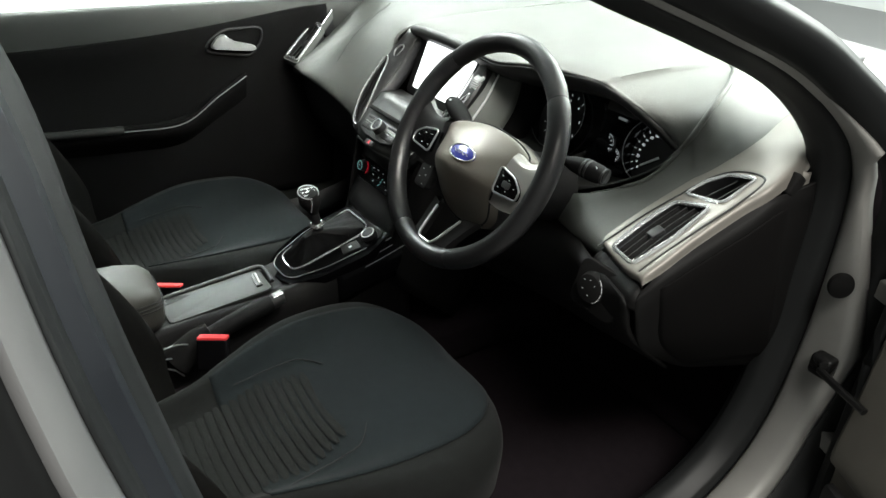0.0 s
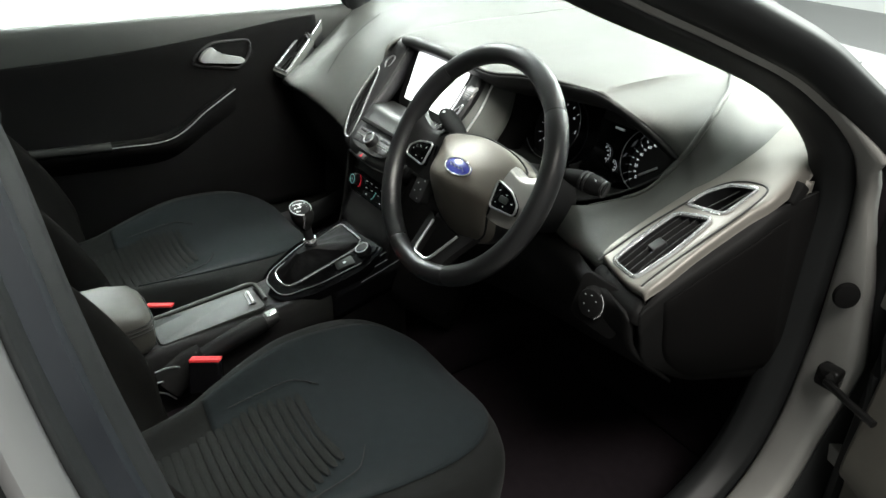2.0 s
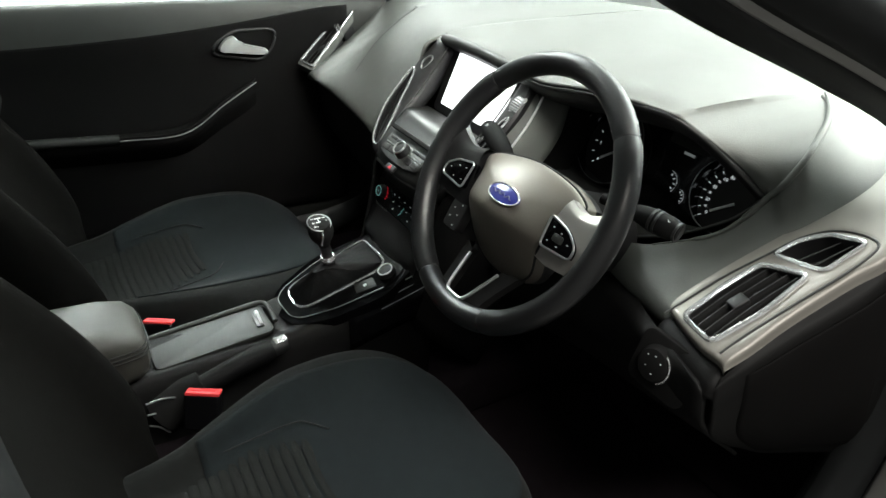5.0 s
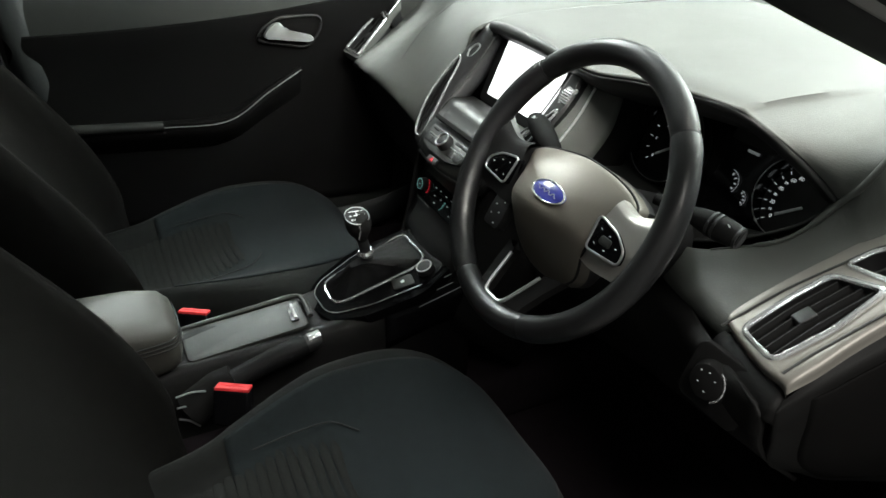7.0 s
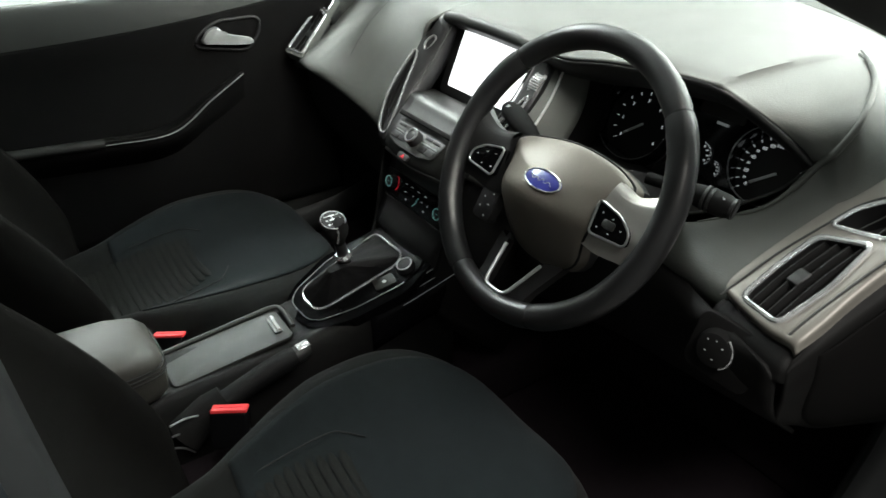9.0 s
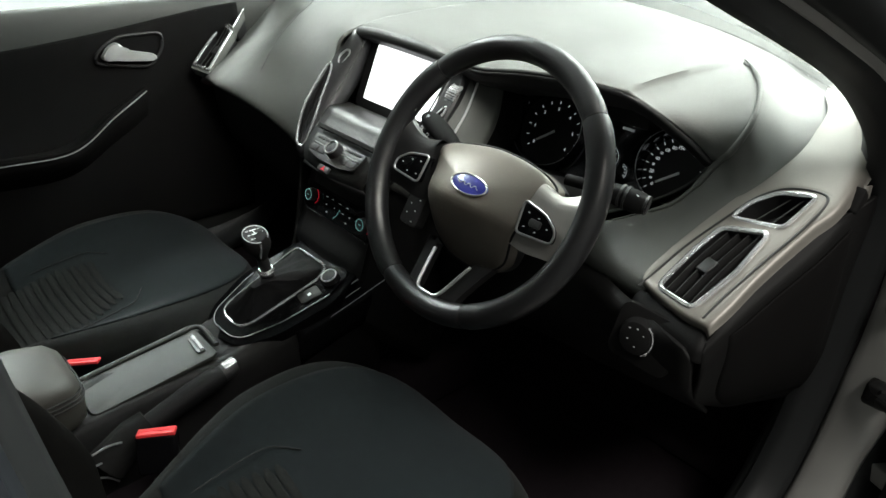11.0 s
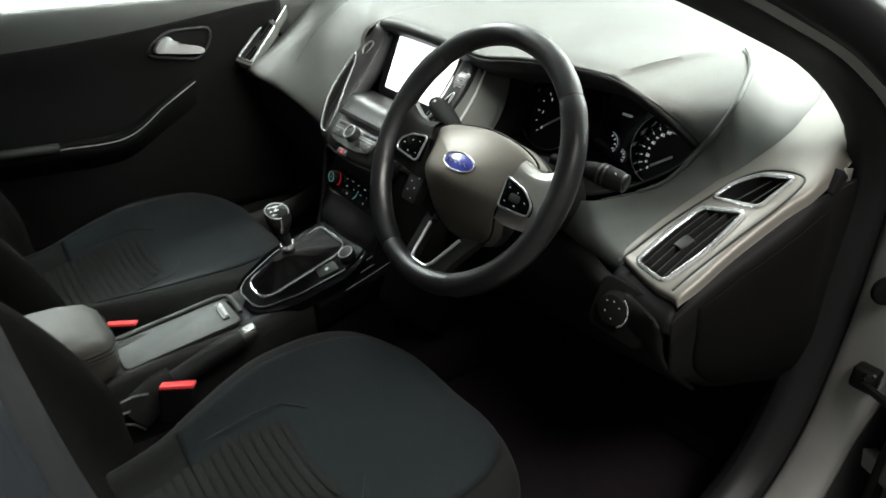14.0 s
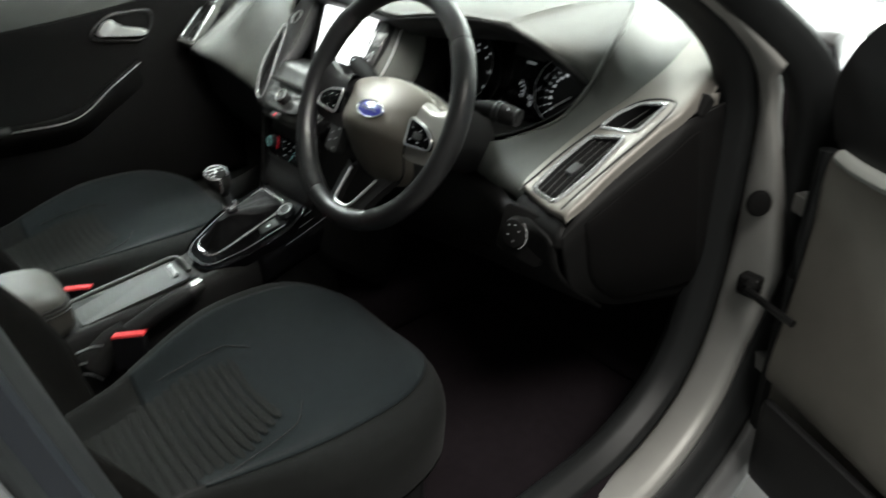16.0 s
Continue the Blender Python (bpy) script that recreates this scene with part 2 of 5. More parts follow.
            v = p * (1 - t) ** 2 + b * 2 * t * (1 - t) + q * t * t
            out.append((v.x, v.y))
    return out


def soften_path(pts, k=0.25, n=5):
    """An open line with its inner corners rounded."""
    pts = [vec(p) for p in pts]
    out = [pts[0]]
    for a, b, c in zip(pts, pts[1:], pts[2:]):
        p, q = b.lerp(a, k), b.lerp(c, k)
        out += [p * (1 - t) ** 2 + b * 2 * t * (1 - t) + q * t * t for t in (s / n for s in range(n + 1))]
    return out + [pts[-1]]


def disc(r0, r1, lo, hi, m, n=32, bevel=0.0):
    bm = prism([(r0 * math.cos(2 * math.pi * i / n), r0 * math.sin(2 * math.pi * i / n)) for i in range(n)], lo, hi, None, bevel)
    if r1 != r0:
        for v in bm.verts:
            if v.co.z > lo + 0.5 * (hi - lo):
                v.co.x *= r1 / r0
                v.co.y *= r1 / r0
    bm.transform(m)
    return bm


def box(lo, hi, bevel=0.0, m=None):
    bm = bmesh.new()
    bmesh.ops.create_cube(bm, size=1)
    for v in bm.verts:
        for k in range(3):
            v.co[k] = lo[k] if v.co[k] < 0 else hi[k]
    if bevel:
        bmesh.ops.bevel(bm, geom=list(bm.edges), offset=bevel, segments=3, profile=0.5, affect="EDGES")
    if m is not None:
        bm.transform(m)
    return bm


def merged(*bms):
    """Several meshes of one part as one."""
    out = bmesh.new()
    for b in bms:
        tmp = bpy.data.meshes.new("tmp")
        b.to_mesh(tmp)
        b.free()
        out.from_mesh(tmp)
        bpy.data.meshes.remove(tmp)
    return out


def lettering(text, size, m, depth=0.0004):
    """Flat letters of the built-in font as a mesh, centred at m."""
    c = bpy.data.curves.new("letters", "FONT")
    c.body, c.size, c.extrude, c.align_x, c.align_y = text, size, depth, "CENTER", "CENTER"
    c.resolution_u = 2
    ob = bpy.data.objects.new("letters", c)
    scene.collection.objects.link(ob)
    me = bpy.data.meshes.new_from_object(ob.evaluated_get(bpy.context.evaluated_depsgraph_get()))
    bpy.data.objects.remove(ob)
    bm = bmesh.new()
    bm.from_mesh(me)
    bm.transform(m)
    bpy.data.meshes.remove(me)
    bpy.data.curves.remove(c)
    return bm


PLACES = {}


def thing(name, at, label, category, group="", kind=""):
    ob = new(name)
    ob.empty_display_size = 0.05
    ob.matrix_basis = Matrix.Translation(vec(at))
    PLACES[ob] = Matrix.Translation(vec(at))
    return tagged(ob, label, category, group, kind)


def solid(name, bm, mat, label="", category="", group="", kind="", sharp=40, thick=0.0, flip=False):
    bmesh.ops.recalc_face_normals(bm, faces=bm.faces)
    if flip:
        bmesh.ops.reverse_faces(bm, faces=bm.faces)
    me = bpy.data.meshes.new(name)
    bm.to_mesh(me)
    bm.free()
    me.polygons.foreach_set("use_smooth", [True] * len(me.polygons))
    me.set_sharp_from_angle(angle=radians(sharp))
    me.materials.append(mat)
    ob = new(name, me)
    if thick:
        md = ob.modifiers.new("thickness", "SOLIDIFY")
        md.thickness, md.offset = thick, -1
    PLACES[ob] = Matrix.Identity(4)
    return tagged(ob, label, category, group, kind)


def part(name, bm, mat, parent, label="", sharp=40, thick=0.0, flip=False):
    ob = solid(name, bm, mat, label, sharp=sharp, thick=thick, flip=flip)
    ob.parent = parent
    ob.matrix_parent_inverse = PLACES[parent].inverted()
    return ob


def mirrored(bm):
    bm.transform(Matrix.Diagonal((-1, 1, 1, 1)))
    return bm


# ---------------------------------------------------------------- the showroom
solid("floor", box((-7, -6, -0.2), (7, 8, 0)), FLOOR, "grey polished showroom floor", "floor", kind="structure")
solid("ceiling", box((-7, -6, 3.8), (7, 8, 4.0)), CEILING, "unseen showroom ceiling, greyed to cut bounced light", "ceiling", kind="structure")
solid("wall_west", box((-7.2, -6.2, 0), (-7, 8.2, 3.8)), WALL, "plain white painted showroom wall", "wall", kind="structure")
solid("wall_east", box((7, -6.2, 0), (7.2, 8.2, 3.8)), WALL_UNSEEN, "unseen showroom wall, greyed to cut bounced light", "wall", kind="structure")
solid("wall_north", box((-7, 8, 0), (7, 8.2, 3.8)), WALL, "plain white painted showroom wall", "wall", kind="structure")
solid("wall_south", box((-7, -6.2, 0), (7, -6, 3.8)), WALL_UNSEEN, "unseen showroom wall, greyed to cut bounced light", "wall", kind="structure")

# ---------------------------------------------------------------- car body
car = thing("car_body", (0, 0, 0), "silver hatchback car body with its driver's door open", "car")
# floor pan, bulkhead and the closed rear of the cabin
part("floor_pan", merged(box((-0.78, -1.6, 0.20), (0.74, 0.62, 0.24)), box((-0.14, -1.6, 0.24), (0.14, 0.5, 0.36), 0.03)), CARPET, car, "black cabin carpet")
part("bulkhead", skin(net([[(-0.78, 0.45, 0.24), (0, 0.45, 0.24), (0.74, 0.45, 0.24)], [(-0.78, 0.60, 0.36), (0, 0.60, 0.36), (0.74, 0.60, 0.36)], [(-0.78, 0.66, 0.92), (0, 0.86, 0.95), (0.74, 0.60, 0.92)]], 10, 12)), CARPET, car, "black carpeted bulkhead", thick=0.01)
for side in (1, -1):
    part("kick_panel", box((side * 0.757 - 0.02, 0.40, 0.22), (side * 0.757 + 0.02, 0.68, 0.93), 0.004), CARPET, car, "black carpeted footwell side")
for side in (1, -1):
    part("inner_sill", box((side * 0.752 - 0.035, -0.62, 0.19), (side * 0.752 + 0.035, 0.60, 0.318), 0.01), CARPET, car, "black carpeted sill")
part("rear_bulkhead", box((-0.78, -1.66, 0.2), (0.78, -1.6, 0.95)), CARPET, car)
ROOF_EDGE = [(-0.575, -0.36, 1.345), (-0.3, -0.20, 1.395), (0, -0.15, 1.41), (0.3, -0.20, 1.395), (0.575, -0.36, 1.345)]
ROOF = [ROOF_EDGE,
        [(-0.58, -0.62, 1.41), (-0.3, -0.55, 1.455), (0, -0.52, 1.465), (0.3, -0.55, 1.455), (0.58, -0.62, 1.41)],
        [(-0.58, -1.1, 1.43), (-0.3, -1.1, 1.465), (0, -1.1, 1.47), (0.3, -1.1, 1.465), (0.58, -1.1, 1.43)],
        [(-0.55, -1.9, 1.32), (-0.3, -1.95, 1.35), (0, -1.95, 1.36), (0.3, -1.95, 1.35), (0.55, -1.9, 1.32)]]
part("roof", skin(net(ROOF, 14, 14)), PAINT, car, "silver painted steel roof", thick=0.04)
part("headlining", skin(net([[(x * 0.99, y, z - 0.045) for x, y, z in r] for r in ROOF], 14, 14)), HEADLINER, car, "pale grey fabric headlining", thick=0.004)
# the raked windscreen follows the front posts
WIND = [[(-0.70, 0.46, 0.955), (-0.36, 0.72, 0.968), (0, 0.81, 0.982), (0.36, 0.72, 0.968), (0.70, 0.46, 0.955)],
        [(-0.680, 0.14, 1.10), (-0.34, 0.40, 1.125), (0, 0.47, 1.135), (0.34, 0.40, 1.125), (0.680, 0.14, 1.10)],
        [(-0.640, -0.10, 1.21), (-0.32, 0.12, 1.265), (0, 0.19, 1.28), (0.32, 0.12, 1.265), (0.640, -0.10, 1.21)],
        ROOF_EDGE]
ws = part("windscreen", skin(net(WIND, 10, 20)), GLASS, car, "clear laminated windscreen", thick=0.004)
ws.visible_shadow = False
part("scuttle_panel", skin(net([[(x, y + 0.02, z - 0.01) for x, y, z in WIND[0]], [(x * 1.02, y + 0.10, z + 0.0) for x, y, z in WIND[0]], [(x * 1.02, y + 0.16, z - 0.03) for x, y, z in WIND[0]]], 6, 20)), DASH, car, "grey plastic scuttle below the windscreen", thick=0.006)
part("cowl_cover", prism(soften([(0.05, 1.02), (0.36, 0.92), (0.50, 0.83), (0.545, 0.75), (0.52, 0.715), (0.40, 0.74), (0.05, 0.86)], 0.05, 6), 0.972, 0.988, None, 0.006), COWL, car, "grey plastic cowl at the foot of the windscreen")
part("bonnet", skin(net([[(x * 1.1, y + 0.15, z - 0.02) for x, y, z in WIND[0]], [(x * 1.12, y * 0.5 + 0.75, 0.94) for x, y, z in WIND[0]], [(x * 1.1, y * 0.3 + 1.35, 0.80) for x, y, z in WIND[0]], [(x * 0.95, y * 0.25 + 1.62, 0.62) for x, y, z in WIND[0]]], 14, 20)), PAINT, car, "bright silver bonnet", thick=0.01)
for side, nm in ((1, "driver"), (-1, "passenger")):
    wing = net([[(0.76 * side, 0.60, 0.955), (0.79 * side, 1.1, 0.915), (0.72 * side, 1.7, 0.72)], [(0.84 * side, 0.45, 0.935), (0.87 * side, 1.1, 0.87), (0.78 * side, 1.72, 0.69)], [(0.885 * side, 0.42, 0.88), (0.905 * side, 1.1, 0.80), (0.80 * side, 1.75, 0.62)], [(0.905 * side, 0.42, 0.45), (0.91 * side, 1.1, 0.70), (0.80 * side, 1.8, 0.4)]], 12, 12)
    part("front_wing", skin(wing), PAINT, car, "silver front wing", thick=0.01)

# the door opening on the driver's side: one line round it, as (y, z)
OPEN = [(-0.62, 1.30), (-0.585, 1.12), (-0.57, 1.00), (-0.55, 0.88), (-0.515, 0.70), (-0.46, 0.50), (-0.36, 0.395), (-0.2, 0.350), (0.02, 0.342), (0.18, 0.354), (0.29, 0.41), (0.345, 0.50), (0.366, 0.62), (0.368, 0.74), (0.361, 0.855), (0.344, 0.92), (0.296, 0.988), (0.212, 1.046), (0.08, 1.100), (-0.11, 1.172), (-0.30, 1.27), (-0.5, 1.335)]


def opening_ring(side, offsets):
    """Rows of points round the door opening: each offset is (sideways, outward from the opening's middle)."""
    line = crv([(0, y, z) for y, z in OPEN], 150, closed=True)
    mid = Vector((0, -0.08, 0.75))
    rows = []
    for p, a, b in zip(line, line[-1:] + line[:-1], line[1:] + line[:1]):
        d = (b - a).normalized()
        n = Vector((0, d.z, -d.y))
        if n.dot(p - mid) < 0:
            n = -n
        lean = max(0.0, p.z - 0.95) * 0.30
        rows.append([Vector((side * (sx - lean), p.y + n.y * o, p.z + n.z * o)) for sx, o in offsets])
    return rows


def opening_run(side, offsets, keep):
    """The stretches of the ring whose inner line satisfies keep(y, z), as one mesh."""
    rows = opening_ring(side, offsets)
    line = crv([(0, y, z) for y, z in OPEN], 150, closed=True)
    ok = [keep(p.y, p.z) for p in line]
    start = next(k for k in range(150) if ok[k] and not ok[k - 1])
    run = []
    for k in range(150):
        if not ok[(start + k) % 150]:
            break
        run.append(rows[(start + k) % 150])
    return skin(run)


def opening_blend(side, low, high, keep):
    """As opening_run, with one set of offsets low on the front post and another high up."""
    a, b = opening_ring(side, low), opening_ring(side, high)
    line = crv([(0, y, z) for y, z in OPEN], 150, closed=True)
    rows, ok = [], [keep(p.y, p.z) for p in line]
    for p, r, s in zip(line, a, b):
        k = min(1.0, max(0.0, (p.z - 0.86) / 0.17)) if p.y > -0.4 else 0.0
        k = k * k * (3 - 2 * k)
        rows.append([u.lerp(v, k) for u, v in zip(r, s)])
    start = next(k for k in range(150) if ok[k] and not ok[k - 1])
    run = []
    for k in range(150):
        if not ok[(start + k) % 150]:
            break
        run.append(rows[(start + k) % 150])
    return skin(run)


def rear_post(y, z):
    return y < -0.40 and 0.42 < z < 1.305


def low_part(y, z):
    return (z < 0.93 and y > -0.40) or (y < 0 and z <= 0.43)


def jamb_part(y, z):
    return (y > -0.48) or (y < 0 and z <= 0.43)


for side in (1, -1):
    part("door_seal", skin(opening_ring(side, [(0.704, 0.020), (0.708, 0.004), (0.720, 0.0), (0.734, 0.004), (0.744, 0.010), (0.752, 0.012), (0.758, 0.018), (0.760, 0.032)]), wrap_u=True), RUBBER, car, "black rubber door seal")
    part("pillar_trim", skin(opening_ring(side, [(0.722, 0.012), (0.706, 0.016), (0.694, 0.03), (0.690, 0.06), (0.695, 0.09)]), wrap_u=True), PILLAR, car, "dark grey plastic pillar and sill trim", thick=0.004)
    # painted strip of the front post, widening into the hinge post and the sill
    jamb = opening_blend(side, [(0.758, 0.036), (0.766, 0.029), (0.774, 0.026), (0.790, 0.025), (0.808, 0.025), (0.820, 0.028), (0.826, 0.036), (0.828, 0.048)],
                         [(0.757, 0.0165), (0.759, 0.0180), (0.761, 0.0195), (0.763, 0.0208), (0.765, 0.0220), (0.767, 0.0235), (0.768, 0.0250), (0.767, 0.0270)], jamb_part)
    for v in jamb.verts:
        wide = float(np.interp(v.co.z, (0.30, 0.49, 0.64, 0.765, 0.88, 0.95), (0.828, 0.825, 0.842, 0.815, 0.786, 0.796)))
        if abs(v.co.x) > 0.766 and v.co.z < 0.95 and v.co.y > -0.4:
            v.co.x = side * (0.766 + (abs(v.co.x) - 0.766) * (wide - 0.766) / 0.060)
    part("hinge_post", jamb, PAINT_SEAL, car, "silver painted hinge post and sill", thick=0.003)
    part("moulding_and_shade", opening_blend(side, [(0.800, 0.049), (0.826, 0.053), (0.838, 0.063), (0.848, 0.077), (0.856, 0.086), (0.862, 0.090)],
                                        [(0.7655, 0.0250), (0.772, 0.0285), (0.782, 0.039), (0.790, 0.052), (0.790, 0.060), (0.782, 0.072)], jamb_part), RUBBER, car, "black moulding outside the jamb, also the shade on the front post's silver frame", thick=0.003)
    part("outer_sill", opening_run(side, [(0.860, 0.091), (0.874, 0.089), (0.888, 0.101), (0.896, 0.124), (0.893, 0.160)], low_part), PAINT, car, "silver outer sill and post edge", thick=0.003)
    # rear post
    part("rear_post_seal", opening_run(side, [(0.757, 0.012), (0.770, 0.016), (0.778, 0.030), (0.784, 0.038)], rear_post), SEAL_SHEEN, car, "rubber lip on the rear post, bluish reflection put into its colour", thick=0.003)
    part("rear_post_moulding", opening_run(side, [(0.780, 0.034), (0.790, 0.037), (0.802, 0.040), (0.812, 0.042)], rear_post), RUBBER, car, "black moulding on the rear post", thick=0.003)
    part("rear_post", opening_run(side, [(0.810, 0.041), (0.820, 0.042), (0.834, 0.046), (0.852, 0.051), (0.860, 0.057), (0.860, 0.064)], rear_post), PAINT, car, "silver painted rear post", thick=0.003)
    part("rear_post_gap", opening_run(side, [(0.859, 0.062), (0.850, 0.074), (0.850, 0.095), (0.858, 0.102), (0.852, 0.115), (0.866, 0.16)], rear_post), RUBBER, car, "black gap before the rear door", thick=0.003)
    rear = thing("rear_door", (0.86 * side, -1.0, 0.3), "closed silver rear door", "car door", "rear doors")
    part("door_skin", skin(net([[(side * 0.868, -0.70, 0.34), (side * 0.872, -0.74, 0.62), (side * 0.868, -0.775, 0.90)], [(side * 0.874, -1.0, 0.34), (side * 0.885, -1.0, 0.62), (side * 0.872, -1.0, 0.90)], [(side * 0.86, -1.4, 0.5), (side * 0.875, -1.45, 0.7), (side * 0.86, -1.5, 0.92)]], 10, 10)), PAINT, rear, "silver door skin", thick=0.01)

    tinted = part("window_pane", skin([[(side * 0.868, -0.80, 0.90), (side * 0.866, -1.5, 0.92)], [(side * 0.64, -0.72, 1.40), (side * 0.62, -1.35, 1.40)]]), TINT, rear, "dark tinted rear window", thick=0.004)
part("rear_screen", skin([[(-0.70, -2.0, 0.92), (0.70, -2.0, 0.92)], [(-0.55, -1.90, 1.32), (0.55, -1.90, 1.32)]]), TINT, car, "dark tinted rear screen", thick=0.004)
part("parcel_shelf", box((-0.72, -2.05, 0.88), (0.72, -1.55, 0.92), 0.01), CARPET, car, "black parcel shelf")

# ---------------------------------------------------------------- passenger door
pdoor = thing("passenger_door", (-0.74, 0, 0.3), "closed front door with a dark plastic card and satin handle", "car door")
CARD_ROWS = []
for y in (-0.62, -0.45, -0.25, -0.05, 0.10, 0.22, 0.34, 0.42):
    k = min(1, max(0, (y + 0.6) / 0.9))
    CARD_ROWS.append([(-0.735, y, 0.925), (-0.715, y, 0.923), (-0.700, y, 0.90), (-0.692 - 0.004 * k, y, 0.83 + 0.03 * k), (-0.70, y, 0.77), (-0.695, y, 0.70), (-0.685, y, 0.60), (-0.68, y, 0.50), (-0.69, y, 0.38), (-0.72, y, 0.30)])
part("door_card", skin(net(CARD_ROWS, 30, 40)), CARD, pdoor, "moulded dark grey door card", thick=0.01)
INS = []
for y, zt in ((-0.62, 0.845), (-0.45, 0.848), (-0.25, 0.858), (-0.08, 0.874), (0.06, 0.892), (0.16, 0.905), (0.24, 0.91)):
    k = min(1, max(0, (y + 0.6) / 0.9))
    INS.append([(-0.6915 - 0.002 * k, y, zt), (-0.6905, y, zt - 0.03), (-0.694, y, 0.77), (-0.690, y, 0.70), (-0.680, y, 0.60), (-0.675, y, 0.50), (-0.685, y, 0.38)])
part("door_insert", skin(net(INS, 30, 30)), CARD_SHADED, pdoor, "door insert, darkened for the shade low on the door", thick=0.003)
ARM = [(-0.655, -0.60, 0.655), (-0.645, -0.515, 0.652), (-0.635, -0.345, 0.646), (-0.625, -0.204, 0.65), (-0.65, -0.098, 0.702), (-0.675, -0.01, 0.742)]
part("armrest", skin(net([[(-0.70, y, z - 0.01), (x - 0.01, y, z + 0.004), (x, y, z - 0.004), (x - 0.004, y, z - 0.03), (-0.69, y, z - 0.09)] for x, y, z in ARM], 40, 14)), CARD_SHADED, pdoor, "curved door pull and armrest")
part("pull_trim", tube(crv([(x + 0.003, y, z - 0.004) for x, y, z in ARM[2:]], 40), 0.0015, 8), SATIN, pdoor, "thin bright strip along the door pull")
part("armrest_pad", tube(crv([(x - 0.004, y, z - 0.002) for x, y, z in ARM[:3]], 30), 0.012, 10), PANEL, pdoor, "grey padded armrest")
HB = [(-0.108, 0.808), (-0.100, 0.832), (-0.056, 0.861), (0.036, 0.862), (0.049, 0.852), (0.044, 0.822), (0.014, 0.787)]
part("handle_bezel", tube([(-0.688, y, z) for y, z in soften(HB, 0.02, 6)], 0.004, 8, closed=True), BLACK, pdoor, "black surround of the handle")
part("handle_cup", prism(soften(HB, 0.02, 6), -0.03, 0.001, Matrix(((0, 0, 1, -0.693), (1, 0, 0, 0), (0, 1, 0, 0), (0, 0, 0, 1)))), BLACK, pdoor)
part("handle", prism(soften([(-0.094, 0.822), (-0.080, 0.842), (-0.064, 0.850), (-0.052, 0.849), (-0.042, 0.833), (0.022, 0.817), (0.027, 0.808), (0.018, 0.803), (-0.030, 0.808), (-0.070, 0.814), (-0.090, 0.815)], 0.008, 4), -0.004, 0.010, Matrix(((0, 0, 1, -0.682), (1, 0, 0, 0), (0, 1, 0, 0), (0, 0, 0, 1))), 0.004, 3), HANDLE, pdoor, "satin silver pull handle")
pane = part("window_pane", skin([[(-0.74, -0.62, 0.92), (-0.74, 0.36, 0.92)], [(-0.60, -0.62, 1.36), (-0.60, 0.05, 1.30)]]), GLASS, pdoor, "clear side window", thick=0.004)
pane.visible_shadow = False
part("door_shell", box((-0.90, -0.64, 0.28), (-0.76, 0.44, 0.90), 0.03), PAINT, pdoor, "silver outer door panel")

# ---------------------------------------------------------------- dashboard
dash = thing("dashboard", (0, 0.3, 0.6), "soft grey plastic dashboard with hooded dials and silver air vents", "dashboard")
PAD = [[(-0.735, y, z) for y, z in [(0.20, 0.69), (0.15, 0.71), (0.15, 0.73), (0.20, 0.775), (0.28, 0.835), (0.35, 0.900), (0.42, 0.945), (0.50, 0.95)]],
       [(-0.60, y, z) for y, z in [(0.18, 0.735), (0.12, 0.752), (0.104, 0.773), (0.17, 0.811), (0.26, 0.861), (0.35, 0.912), (0.48, 0.950), (0.60, 0.958)]],
       [(-0.545, y, z) for y, z in [(0.18, 0.730), (0.118, 0.750), (0.102, 0.770), (0.165, 0.806), (0.255, 0.862), (0.35, 0.920), (0.49, 0.956), (0.63, 0.960)]],
       [(-0.45, y, z) for y, z in [(0.18, 0.725), (0.115, 0.748), (0.10, 0.775), (0.15, 0.82), (0.24, 0.893), (0.34, 0.943), (0.50, 0.965), (0.68, 0.966)]],
       [(-0.30, y, z) for y, z in [(0.17, 0.715), (0.11, 0.738), (0.098, 0.763), (0.14, 0.818), (0.21, 0.897), (0.31, 0.95), (0.52, 0.972), (0.75, 0.974)]],
       [(-0.20, 0.15, 0.70), (-0.20, 0.10, 0.722), (-0.20, 0.09, 0.75), (-0.205, 0.125, 0.815), (-0.205, 0.185, 0.90), (-0.195, 0.250, 0.956), (-0.19, 0.52, 0.977), (-0.19, 0.79, 0.978)],
       [(-0.13, 0.11, 0.70), (-0.134, 0.07, 0.735), (-0.140, 0.062, 0.765), (-0.163, 0.10, 0.825), (-0.170, 0.158, 0.897), (-0.156, 0.206, 0.954), (-0.14, 0.52, 0.979), (-0.14, 0.80, 0.980)]]
PAD = [r + [(r[-1][0], r[-1][1] + 0.13, r[-1][2] - 0.020)] for r in PAD]
part("dash_pad", skin(net(PAD, 48, 60)), DASH, dash, "soft grey dashboard top", thick=0.006)
pad_grid = net(PAD, 48, 60)
part("pad_seam", tube([pad_grid[i][j] + Vector((0, -0.0002, 0.0003)) for i, j in [(13 + k, 38 - k * k // 9) for k in range(13)]], 0.0007, 5), VISOR, dash, "fine seam in the dashboard top")
# hood over the screen and the dials; the first row is its rim
RIM = [(-0.14, 0.198, 0.955), (-0.06, 0.186, 0.964), (0.06, 0.178, 0.966), (0.15, 0.176, 0.960), (0.205, 0.172, 0.962), (0.28, 0.176, 0.975), (0.36, 0.182, 0.983), (0.444, 0.200, 0.982)]
